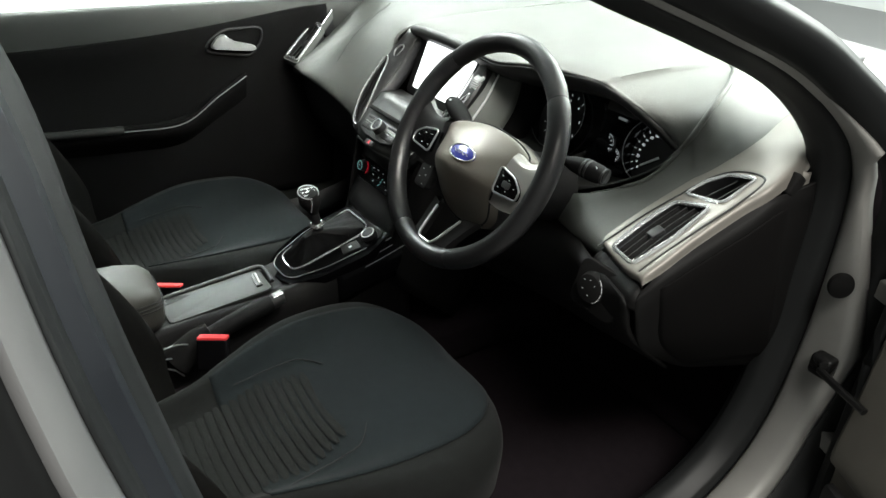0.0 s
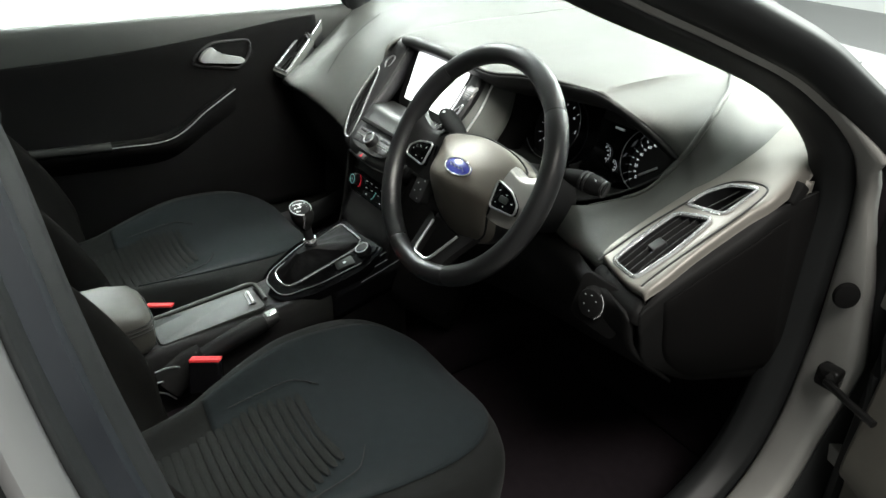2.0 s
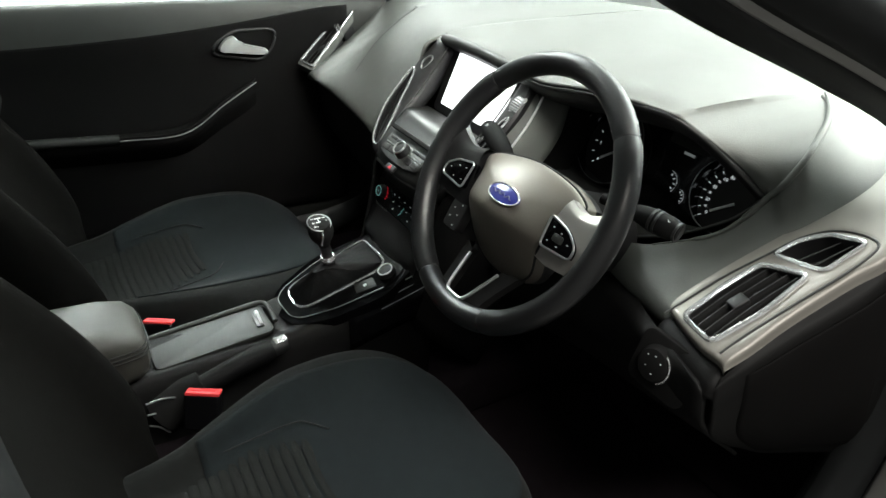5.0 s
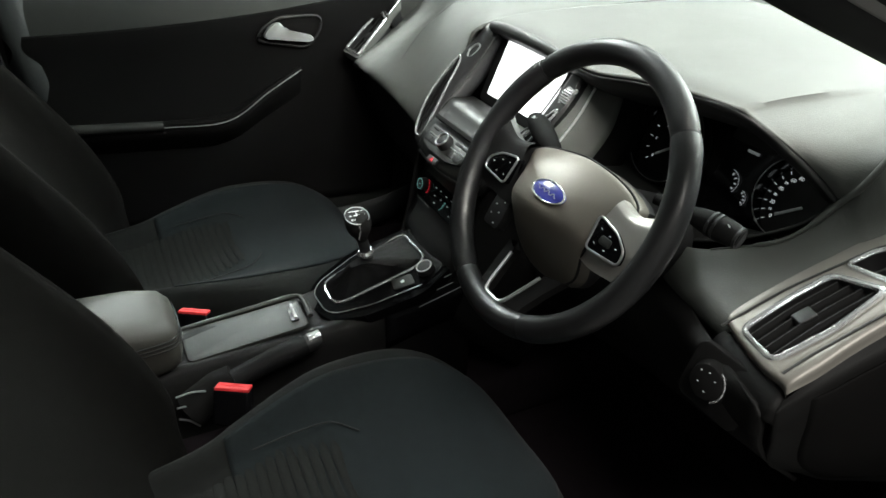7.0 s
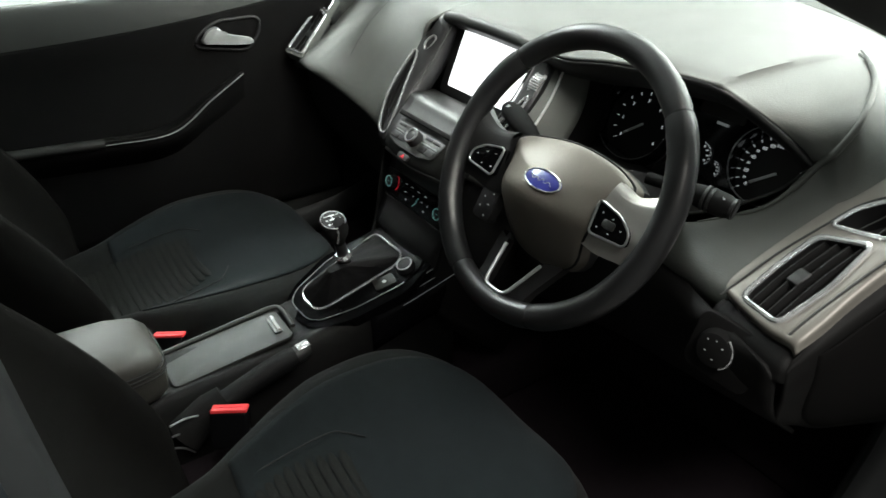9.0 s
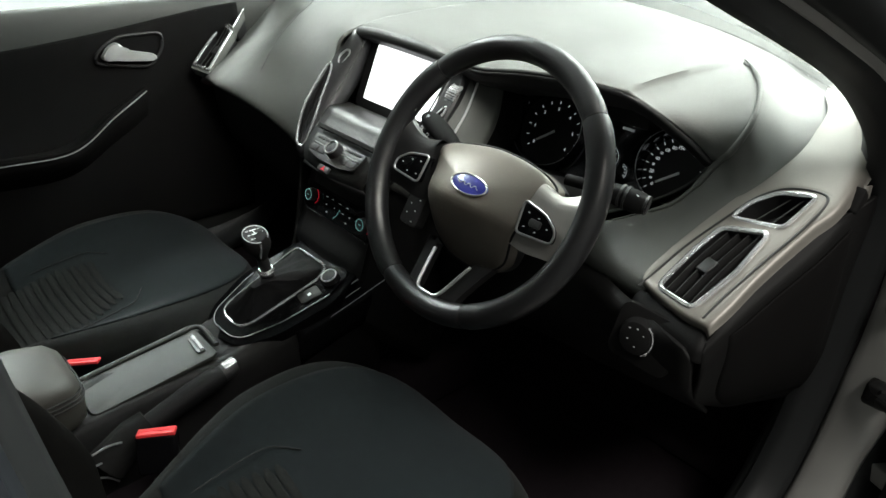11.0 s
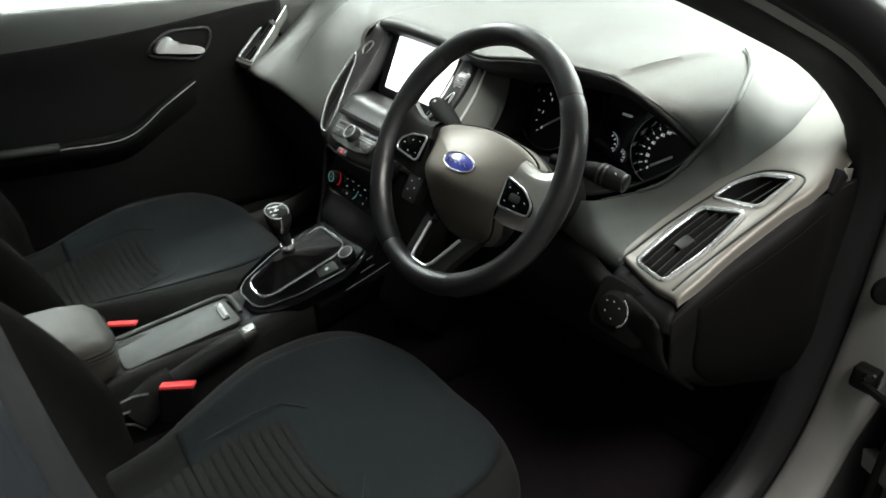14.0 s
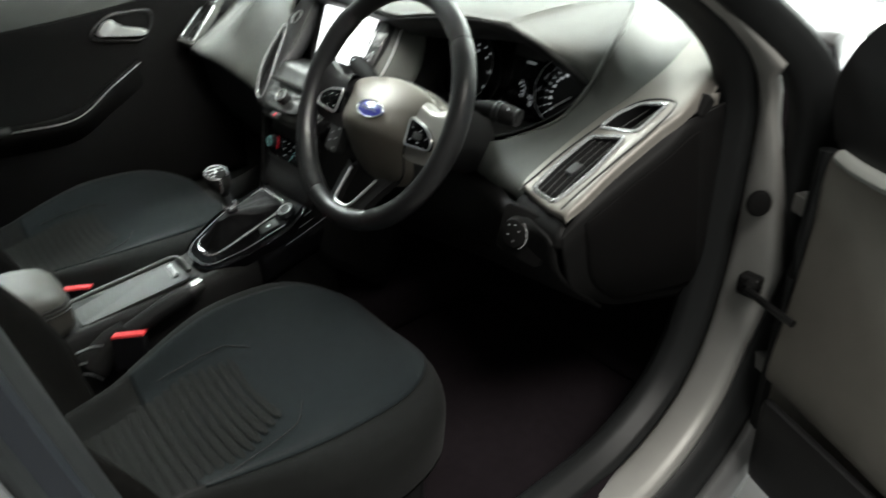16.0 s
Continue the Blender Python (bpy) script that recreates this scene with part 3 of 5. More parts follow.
BACK1 = [(-0.14, 0.23, 0.966), (-0.06, 0.225, 0.973), (0.06, 0.22, 0.976), (0.15, 0.22, 0.975), (0.205, 0.215, 0.978), (0.28, 0.22, 0.989), (0.36, 0.225, 0.995), (0.447, 0.245, 0.990)]
BACK2 = [(-0.14, 0.34, 0.974), (-0.06, 0.34, 0.977), (0.06, 0.34, 0.98), (0.15, 0.34, 0.982), (0.205, 0.34, 0.987), (0.28, 0.34, 0.994), (0.36, 0.34, 0.999), (0.454, 0.35, 0.994)]
BACK3 = [(x, 0.5, z) for (x, *_), z in zip(BACK2, (0.978, 0.979, 0.981, 0.982, 0.984, 0.988, 0.991))] + [(0.465, 0.48, 0.989)]
BACK4 = [(-0.14, 0.80, 0.98), (-0.06, 0.81, 0.981), (0.06, 0.805, 0.98), (0.15, 0.79, 0.978), (0.205, 0.775, 0.976), (0.28, 0.75, 0.973), (0.36, 0.715, 0.968), (0.44, 0.65, 0.964)]
# dark underside of the hood
LIP = RIM + [(0.505, 0.240, 0.942), (0.548, 0.278, 0.897)]
UNDER = [[Vector(p) + Vector((0, 0.002, -0.004)) for p in LIP], [(x, y + 0.022, z - 0.026) for x, y, z in LIP], [(x, min(0.33, y + 0.09), z - 0.05) for x, y, z in LIP]]
part("hood_lip", tube(crv([(x, y + 0.005, z - 0.0075) for x, y, z in LIP], 80), [0.011] * 22 + [0.011 - 0.0065 * k / 10 for k in range(10)] + [0.0045] * 48, 12), VISOR, dash, "rounded lip of the hood, thick over the screen")
part("hood_underside", skin(net(UNDER, 8, 60)), BLACK, dash, "black underside of the hood", thick=0.004)
# the hood runs on into its side, which rolls down to the dials between the lip and the ridge
HOOD = net([RIM, BACK1, BACK2, BACK3, BACK4, [(x, y + 0.13, z - 0.020) for x, y, z in BACK4]], 46, 70)
SIDE_LIP = catmull([RIM[-1], (0.475, 0.218, 0.964), (0.505, 0.240, 0.942), (0.530, 0.262, 0.918), (0.546, 0.276, 0.899)], 40)
SIDE_RIDGE = catmull([BACK3[-1], (0.515, 0.415, 0.989), (0.5585, 0.345, 0.983), (0.580, 0.290, 0.967), (0.572, 0.266, 0.923)], 40)
SIDE_TOP = [row[-1] for row in HOOD[:28]]
SIDE_END = catmull([SIDE_LIP[-1], (0.553, 0.274, 0.903), (0.562, 0.270, 0.911), SIDE_RIDGE[-1]], 28)


def hood_mesh():
    """Hood and side, sharing the line where they meet."""
    side = []
    for i in range(28):
        p = i / 27
        row = []
        for j in range(40):
            q = j / 39
            c = (1 - q) * SIDE_TOP[i] + q * SIDE_END[i] + (1 - p) * SIDE_LIP[j] + p * SIDE_RIDGE[j]
            c = c - (1 - p) * ((1 - q) * SIDE_TOP[0] + q * SIDE_END[0]) - p * ((1 - q) * SIDE_TOP[-1] + q * SIDE_END[-1])
            row.append(c + Vector((0.3, -0.4, 0.86)) * (-0.013 * math.sin(math.pi * p) * math.sin(math.pi * q ** 0.5)))
        side.append(row)
    bm = merged(skin(HOOD), skin(side))
    bmesh.ops.remove_doubles(bm, verts=bm.verts, dist=0.0001)
    return bm


part("dial_hood", hood_mesh(), DASH, dash, "smooth hood over screen and dials, falling to a ridge", sharp=60, thick=0.005)
# flank from the ridge beside the dials down to the silver panel
FLANK = [[(0.36, 0.25, 0.70), (0.56, 0.19, 0.70)], [(0.37, 0.180, 0.740), (0.556, 0.130, 0.742)], [(0.39, 0.168, 0.780), (0.560, 0.118, 0.776)],
         [(0.47, 0.178, 0.810), (0.564, 0.146, 0.797)], [(0.520, 0.225, 0.837), (0.572, 0.190, 0.823)], [(0.538, 0.252, 0.862), (0.580, 0.222, 0.842)],
         [(0.553, 0.274, 0.898), (0.590, 0.250, 0.860)], [(0.572, 0.267, 0.924), (0.598, 0.272, 0.875)], [(0.583, 0.277, 0.960), (0.606, 0.298, 0.892)],
         [(0.568, 0.320, 0.980), (0.620, 0.345, 0.920)], [(0.5375, 0.38, 0.988), (0.622, 0.40, 0.942)], [(0.495, 0.44, 0.992), (0.612, 0.44, 0.953)],
         [(0.465, 0.48, 0.990), (0.575, 0.53, 0.957)], [(0.44, 0.66, 0.964), (0.552, 0.62, 0.950)], [(0.45, 0.74, 0.946), (0.56, 0.69, 0.932)]]
fl_rows = []
for k, (r, c) in enumerate(FLANK):
    r, c = Vector(r), Vector(c)
    dip = (c - r).length * (0.10 if 3 < k < 12 else 0.04)
    sink = Vector((0.25, 0.25, -1)).normalized() * dip
    fl_rows.append([r, r.lerp(c, 0.10) + sink * 0.2, r.lerp(c, 0.35) + sink * 0.9, r.lerp(c, 0.68) + sink, c + Vector((0.012, 0.002, -0.004))])
part("dash_flank", skin(net(fl_rows, 90, 36)), DASH, dash, "smooth grey flank with a ridge beside the dials", thick=0.005)
part("ridge", tube(crv([Vector(r) + Vector((0, -0.001, 0.0005)) for r, c in FLANK[3:13]], 70), [0.0012] * 8 + [0.0030] * 10 + [0.0044] * 40 + [0.003] * 6 + [0.0016] * 6, 10), DASH, dash, "rounded ridge beside the dials")
# silver panel with two openings for the end vents, flat in its lower part
VN = Vector((-0.188, -0.48, 0.857)).normalized()
VO = Vector((0.589, 0.117, 0.785))
VX = (Vector((0.646, 0.100, 0.788)) - VO)
VX = (VX - VN * VX.dot(VN)).normalized()
VM = Matrix((VX, VN.cross(VX), VN)).transposed().to_4x4()
VM.translation = VO
VI = VM.inverted()


def flat(p):
    q = VI @ vec(p)
    return (q.x, q.y)


VENT_A = [(0.589, 0.115, 0.784), (0.595, 0.167, 0.815), (0.607, 0.214, 0.843), (0.666, 0.217, 0.858), (0.662, 0.154, 0.822), (0.646, 0.098, 0.787)]
VENT_B = [(0.608, 0.231, 0.853), (0.618, 0.259, 0.871), (0.641, 0.278, 0.887), (0.686, 0.279, 0.897), (0.675, 0.227, 0.866)]


def holed(outer, holes, thick, m):
    """A flat slab with openings."""
    bm = bmesh.new()
    for loop in [outer] + holes:
        vs = [bm.verts.new((p[0], p[1], 0)) for p in loop]
        for i in range(len(vs)):
            bm.edges.new((vs[i], vs[(i + 1) % len(vs)]))
    bmesh.ops.triangle_fill(bm, edges=list(bm.edges), use_beauty=True)
    g = bmesh.ops.extrude_face_region(bm, geom=list(bm.faces))
    bmesh.ops.translate(bm, verts=[v for v in g["geom"] if isinstance(v, bmesh.types.BMVert)], vec=(0, 0, -thick))
    bm.transform(m)
    return bm


# the far end's vents lean outwards and are slimmer
FAR_A = [(0.600, 0.111, 0.785), (0.632, 0.160, 0.822), (0.660, 0.205, 0.850), (0.703, 0.209, 0.861), (0.680, 0.154, 0.829), (0.650, 0.098, 0.788)]
FAR_B = [(0.668, 0.214, 0.856), (0.684, 0.238, 0.873), (0.700, 0.262, 0.890), (0.730, 0.266, 0.899), (0.704, 0.217, 0.864)]
va, vb = soften([flat(p) for p in VENT_A], 0.012, 5), soften([flat(p) for p in VENT_B], 0.010, 5)
na, nb = va, vb
fa, fb = soften([flat(p) for p in FAR_A], 0.006, 5), soften([flat(p) for p in FAR_B], 0.005, 5)


def end_vent(flip, label):
    """Slatted air vent with a bright rim in the dashboard's end, and its small sister beside it."""
    fl = mirrored if flip else (lambda b: b)
    big, small = (FAR_A, FAR_B) if flip else (VENT_A, VENT_B)
    va, vb = (fa, fb) if flip else (na, nb)
    sx = -1 if flip else 1
    v = thing("air_vent", (0.63 * sx, 0.16, 0.81), label, "air vent", "air vents at the dashboard's ends")
    part("rim", fl(tube([VM @ Vector((x, y, 0.001)) for x, y in va], 0.0038 if flip else 0.0037, 8, closed=True, up=VN)), CHROME, v, "bright chrome rim")
    part("small_rim", fl(tube([VM @ Vector((x, y, 0.001)) for x, y in vb], 0.0022 if flip else 0.0030, 8, closed=True, up=VN)), CHROME, v, "thin chrome rim")
    part("duct", fl(merged(prism(va, -0.045, -0.038, VM), prism(vb, -0.045, -0.038, VM), holed([(x * 1.0, y) for x, y in va], [[(sum(q[0] for q in va) / len(va) * 0.06 + x * 0.94, sum(q[1] for q in va) / len(va) * 0.06 + y * 0.94) for x, y in va]], 0.04, VM), holed(vb, [[(sum(q[0] for q in vb) / len(vb) * 0.06 + x * 0.94, sum(q[1] for q in vb) / len(vb) * 0.06 + y * 0.94) for x, y in vb]], 0.04, VM))), BLACK, v, "black duct behind the slats")
    A = [flat(p) for p in big]
    lo0, lo1, hi0, hi1 = Vector(A[0]), Vector(A[5]), Vector(A[2]), Vector(A[3])
    for k in (0.25, 0.5, 0.75) if flip else (0.2, 0.42, 0.64, 0.86):
        a, b = lo0.lerp(lo1, k), hi0.lerp(hi1, k)
        mid = a.lerp(b, 0.5) + Vector((-0.003, 0.0))
        pts = [VM @ Vector((q.x, q.y, -0.011)) for q in catmull([(*a, 0), (*mid, 0), (*b, 0)], 9)]
        part("slat", fl(skin(net([[p + VN * 0.008 + VX * -0.002 for p in pts], [p + VX * 0.0015 for p in pts], [p - VN * 0.012 + VX * 0.004 for p in pts]], 4, 9))), MATT, v, thick=0.002)
        part("slat_edge", fl(tube([p + VN * 0.0085 + VX * -0.002 for p in pts], 0.0005, 6, up=VN)), PANEL, v, "thin grey slat edge")
    tab = lo0.lerp(hi1, 0.44)
    part("tab", fl(box((-0.009, -0.011, -0.012), (0.009, 0.011, -0.001), 0.002, VM @ Matrix.Translation((tab.x, tab.y, 0)))), BLACK, v, "grip on the slats")
    B = [Vector(flat(p)) for p in small]
    for k in (0.3, 0.62):
        a, b = B[0].lerp(B[4], k), B[2].lerp(B[3], k)
        part("slat", fl(tube([VM @ Vector((*a, -0.008)), VM @ Vector((*b, -0.008))], 0.0010, 6, up=VN)), PANEL, v)
    return v


end_vent(False, "slatted black air vent with a chrome rim in silver trim")
end_vent(True, "slatted black air vent with a chrome rim beside the far door")
for hole in (fa, fb):
    cx, cy = sum(q[0] for q in hole) / len(hole), sum(q[1] for q in hole) / len(hole)
    part("far_vent_panel", mirrored(holed([(cx + (x - cx) * 1.16, cy + (y - cy) * 1.16) for x, y in hole], [hole], 0.02, VM)), DASH, dash, "grey frame round a far end vent")


def onplane(x, y, dz=0.0):
    return (x, y, 0.785 + (0.188 * (x - 0.589) + 0.48 * (y - 0.117)) / 0.857 + dz)


# one curved silver trim: rows run across it, from its dark lower end up to the windscreen
TRIM_ROWS = [[(0.567, 0.124, 0.768), (0.602, 0.110, 0.767), (0.642, 0.097, 0.768), (0.668, 0.092, 0.771), (0.676, 0.092, 0.764)],
             [onplane(0.565, 0.119), onplane(0.600, 0.106), onplane(0.640, 0.093), onplane(0.672, 0.088, -0.002), (0.680, 0.087, 0.775)],
             [onplane(0.561, 0.140), onplane(0.600, 0.133), onplane(0.642, 0.126), onplane(0.678, 0.118, -0.001), (0.6855, 0.116, 0.790)],
             [onplane(0.573, 0.195), onplane(0.610, 0.188), onplane(0.650, 0.178), onplane(0.684, 0.168, -0.001), (0.692, 0.166, 0.819)],
             [onplane(0.592, 0.255), onplane(0.630, 0.252), onplane(0.668, 0.245), onplane(0.699, 0.236, -0.001), (0.707, 0.234, 0.859)],
             [onplane(0.607, 0.300), onplane(0.645, 0.302), onplane(0.684, 0.295), onplane(0.712, 0.274, -0.002), (0.718, 0.272, 0.880)],
             [(0.622, 0.360, 0.925), (0.660, 0.352, 0.932), (0.692, 0.348, 0.934), (0.709, 0.344, 0.926), (0.7165, 0.337, 0.904)],
             [(0.614, 0.44, 0.953), (0.655, 0.43, 0.960), (0.696, 0.40, 0.957), (0.716, 0.362, 0.947), (0.723, 0.356, 0.932)],
             [(0.575, 0.53, 0.957), (0.63, 0.50, 0.965), (0.675, 0.47, 0.965), (0.712, 0.44, 0.957), (0.735, 0.41, 0.94)],
             [(0.552, 0.62, 0.950), (0.62, 0.57, 0.955), (0.67, 0.53, 0.952), (0.71, 0.50, 0.945), (0.735, 0.47, 0.93)],
             [(0.56, 0.69, 0.932), (0.63, 0.64, 0.937), (0.68, 0.60, 0.934), (0.72, 0.57, 0.927), (0.745, 0.54, 0.912)]]
GROOVE = [(0.566, 0.110), (0.571, 0.130), (0.583, 0.181), (0.602, 0.230), (0.618, 0.266), (0.644, 0.286), (0.682, 0.287), (0.699, 0.274), (0.695, 0.232), (0.681, 0.178), (0.669, 0.125), (0.664, 0.092)]


def trim_mesh():
    grid = net(TRIM_ROWS, 300, 84)
    co = np.array([[VI @ p for p in row] for row in grid])
    line = np.array([flat(p) for p in crv([onplane(x, y) for x, y in GROOVE], 160)])
    d = np.min(np.hypot(co[:, :, None, 0] - line[None, None, :, 0], co[:, :, None, 1] - line[None, None, :, 1]), axis=2)
    near = np.abs(co[:, :, 2]) < 0.02
    co[:, :, 2] -= np.where(near, 0.0012 * np.exp(-(d / 0.0026) ** 2), 0)

    def inside(poly, x, y):
        hit = False
        for (x0, y0), (x1, y1) in zip(poly, poly[1:] + poly[:1]):
            if (y0 > y) != (y1 > y) and x < x0 + (y - y0) * (x1 - x0) / (y1 - y0):
                hit = not hit
        return hit

    bm = bmesh.new()
    vs = [[bm.verts.new(VM @ Vector(p)) for p in row] for row in co]
    for i in range(299):
        for j in range(83):
            x, y, z = co[i:i + 2, j:j + 2].mean(axis=(0, 1))
            if -0.01 < z < 0.01 and (inside(va, x, y) or inside(vb, x, y)):
                continue
            bm.faces.new((vs[i][j], vs[i][j + 1], vs[i + 1][j + 1], vs[i + 1][j]))
    return bm


part("groove_shade", tube(crv([onplane(x, y, -0.0002) for x, y in GROOVE], 120), 0.0016, 8, up=VN), VISOR, dash, "dark bead standing for the shade in the groove round the end vents")
part("silver_trim", trim_mesh(), TRIM, dash, "curved satin silver trim with a groove round the vents", sharp=70)
part("end_strip", skin(net([[(0.711, 0.338, 0.912), (0.7165, 0.338, 0.908), (0.722, 0.347, 0.908)], [(0.712, 0.334, 0.892), (0.7185, 0.334, 0.888), (0.724, 0.343, 0.888)], [(0.712, 0.321, 0.873), (0.7180, 0.322, 0.869), (0.723, 0.332, 0.867)], [(0.712, 0.310, 0.856), (0.7180, 0.311, 0.851), (0.723, 0.319, 0.848)]], 8, 6)), TRIM, dash, "pale end of the trim beside the door seal", thick=0.002)
part("end_clip", box((-0.010, -0.012, -0.018), (0.008, 0.012, 0.016), 0.004, Matrix.Translation((0.717, 0.318, 0.893)) @ Matrix.Rotation(radians(-35), 4, "X")), MATT, dash, "black clip at the dashboard's end")
part("panel_nose", skin(net([[p for p in TRIM_ROWS[0]], [(0.562, 0.112, 0.758), (0.602, 0.096, 0.756), (0.642, 0.084, 0.755), (0.670, 0.076, 0.755), (0.680, 0.080, 0.752)], [(0.562, 0.104, 0.742), (0.604, 0.088, 0.740), (0.642, 0.078, 0.738), (0.670, 0.072, 0.738), (0.682, 0.080, 0.736)]], 10, 14)), DASH_SHADED, dash, "rounded nose below the end vent, darkened for shade", thick=0.004)
# side under the silver panel, darkened for shade, down to the sill
SIDE = [[(0.676, 0.083, 0.758), (0.683, 0.117, 0.791), (0.690, 0.167, 0.820), (0.705, 0.235, 0.860), (0.717, 0.273, 0.880), (0.724, 0.312, 0.886), (0.730, 0.352, 0.895)],
        [(0.680, 0.078, 0.748), (0.692, 0.112, 0.775), (0.703, 0.165, 0.806), (0.720, 0.235, 0.845), (0.726, 0.278, 0.866), (0.728, 0.316, 0.868), (0.733, 0.354, 0.872)],
        [(0.682, 0.085, 0.715), (0.694, 0.118, 0.738), (0.708, 0.175, 0.765), (0.724, 0.240, 0.795), (0.730, 0.285, 0.815), (0.730, 0.325, 0.83), (0.730, 0.37, 0.83)],
        [(0.665, 0.13, 0.64), (0.68, 0.16, 0.65), (0.70, 0.22, 0.66), (0.718, 0.275, 0.67), (0.73, 0.315, 0.68), (0.73, 0.36, 0.69), (0.728, 0.42, 0.70)],
        [(0.64, 0.25, 0.55), (0.66, 0.27, 0.55), (0.68, 0.31, 0.55), (0.70, 0.35, 0.55), (0.71, 0.37, 0.55), (0.735, 0.41, 0.55), (0.75, 0.44, 0.55)]]
side_grid = net(SIDE, 40, 40)
part("side_panel", skin(side_grid), DASH_SHADED, dash, "end panel facing the door, coloured as shaded", thick=0.006)
inset = [[p + Vector((0.0035, -0.0012, 0.0008)) * math.sin(math.pi * min(1, max(0.0, (j - 6) / 4 if j < 11 else (30 - j) / 4 if j > 26 else 1)) / 2) for j, p in enumerate(row) if 6 <= j <= 30] for row in side_grid[11:38]]
part("side_cover", skin(inset), CARD_SHADED, dash, "slightly raised cover in the end panel", thick=0.002)
# lower dashboard on the driver's side, with the lamp switch
LOW = [[(0.17, 0.16, 0.70), (0.36, 0.180, 0.735), (0.47, 0.155, 0.742), (0.556, 0.112, 0.750), (0.66, 0.076, 0.750)],
       [(0.17, 0.15, 0.66), (0.36, 0.16, 0.70), (0.47, 0.135, 0.72), (0.56, 0.094, 0.735), (0.672, 0.078, 0.735)],
       [(0.17, 0.15, 0.58), (0.36, 0.16, 0.62), (0.47, 0.14, 0.65), (0.57, 0.11, 0.67), (0.672, 0.10, 0.68)],
       [(0.17, 0.20, 0.52), (0.36, 0.22, 0.54), (0.47, 0.22, 0.55), (0.57, 0.22, 0.56), (0.65, 0.23, 0.56)]]
part("lower_panel", skin(net(LOW, 20, 24)), DASH_SHADED, dash, "lower panel under the wheel, coloured as shaded", thick=0.006)
part("glove_box", skin(net([[(-0.72, 0.16, 0.745), (-0.4, 0.18, 0.72), (-0.15, 0.14, 0.70)], [(-0.72, 0.18, 0.62), (-0.4, 0.19, 0.60), (-0.15, 0.16, 0.60)], [(-0.72, 0.28, 0.48), (-0.4, 0.28, 0.46), (-0.15, 0.26, 0.46)]], 12, 14)), BLACK, dash, "black glove box lid", thick=0.006)

# ---------------------------------------------------------------- centre stack
stack = thing("centre_stack", (0, 0.1, 0.6), "charcoal centre stack with lit screen, radio and climate panel", "control panel")


def strip(rows, nu=16, nv=8):
    return skin(net(rows, nu, nv))


for s in (-1, 1):
    o = [(0.150, 0.196, 0.952), (0.163, 0.150, 0.895), (0.155, 0.090, 0.825), (0.128, 0.045, 0.770), (0.112, 0.040, 0.748)]
    i = [(0.118, 0.200, 0.940), (0.118, 0.145, 0.868), (0.108, 0.085, 0.812), (0.092, 0.042, 0.770), (0.085, 0.038, 0.750)]
    part("side_rail", strip([[(s * x, y + 0.02, z - 0.01) for x, y, z in o], [(s * x, y, z) for x, y, z in o], [(s * x, y, z) for x, y, z in i], [(s * x * 0.98, y + 0.03, z - 0.01) for x, y, z in i]], 10, 24), BLACK, stack, "charcoal rail beside the screen", thick=0.004)
    # long vent in the rail
    vo = [(0.162, 0.147, 0.889), (0.158, 0.105, 0.846), (0.146, 0.074, 0.812), (0.121, 0.046, 0.774), (0.102, 0.048, 0.769), (0.113, 0.076, 0.801), (0.131, 0.108, 0.839), (0.149, 0.143, 0.880)]
    part("vent_rim", tube(crv([(s * x, y - 0.004, z + 0.003) for x, y, z in vo], 60, closed=True), 0.0024, 8, closed=True, up=(0, -0.7, 0.7)), CHROME, stack, "chrome vent rim")
    vc = [Vector((s * x, y - 0.001, z + 0.001)) for x, y, z in vo]
    part("vent_gap", strip([[vc[0], vc[1], vc[2], vc[3]], [vc[7], vc[6], vc[5], vc[4]]], 4, 12), MATT, stack, "black vent opening", thick=0.002)
    for k in (0.35, 0.65):
        part("vent_slat", tube(crv([vc[j].lerp(vc[7 - j], k) + Vector((0, -0.002, 0.002)) for j in range(4)], 14), 0.0016, 6), MATT, stack)
    part("rail_line", tube(crv([(s * x * 0.985, y - 0.002, z + 0.002) for x, y, z in i[:3]], 20), 0.0013, 6), PANEL, stack)
SM = Matrix(((1, 0, 0, 0), (0, 0.362, -0.932, 0.192), (0, 0.932, 0.362, 0.890), (0, 0, 0, 1)))
part("screen_surround", prism(rounded(0.232, 0.142, 0.012), -0.012, 0.0, SM, 0.002), BLACK, stack, "dark recess round the screen")
part("screen", prism(rounded(0.184, 0.108, 0.003), 0.0, 0.002, SM), SCREEN, stack, "lit blank white screen")
part("shelf", strip([[(-0.118, 0.158, 0.828), (0, 0.158, 0.828), (0.118, 0.158, 0.828)], [(-0.110, 0.110, 0.832), (0, 0.106, 0.832), (0.110, 0.110, 0.832)], [(-0.104, 0.088, 0.818), (0, 0.083, 0.818), (0.104, 0.088, 0.818)], [(-0.095, 0.048, 0.785), (0, 0.040, 0.785), (0.095, 0.048, 0.785)], [(-0.088, 0.035, 0.762), (0, 0.024, 0.762), (0.088, 0.035, 0.762)], [(-0.085, 0.036, 0.748), (0, 0.026, 0.746), (0.085, 0.036, 0.748)]], 24, 10), PANEL, stack, "sloping charcoal radio fascia", thick=0.006)
RM = frame_from((0, 0.052, 0.795), (0, 0.75, 0.66), (0, -0.66, 0.75))
part("disc_slot", box((-0.080, 0.017, 0.0025), (0.080, 0.0250, 0.0085), 0.001, RM), MATT, stack, "thin black disc slot")
part("radio_panel", prism(soften([(-0.072, 0.008), (0.072, 0.008), (0.066, -0.026), (0.03, -0.034), (-0.03, -0.034), (-0.066, -0.026)], 0.006), 0.0, 0.004, RM, 0.0012), PANEL, stack, "grey radio button panel")
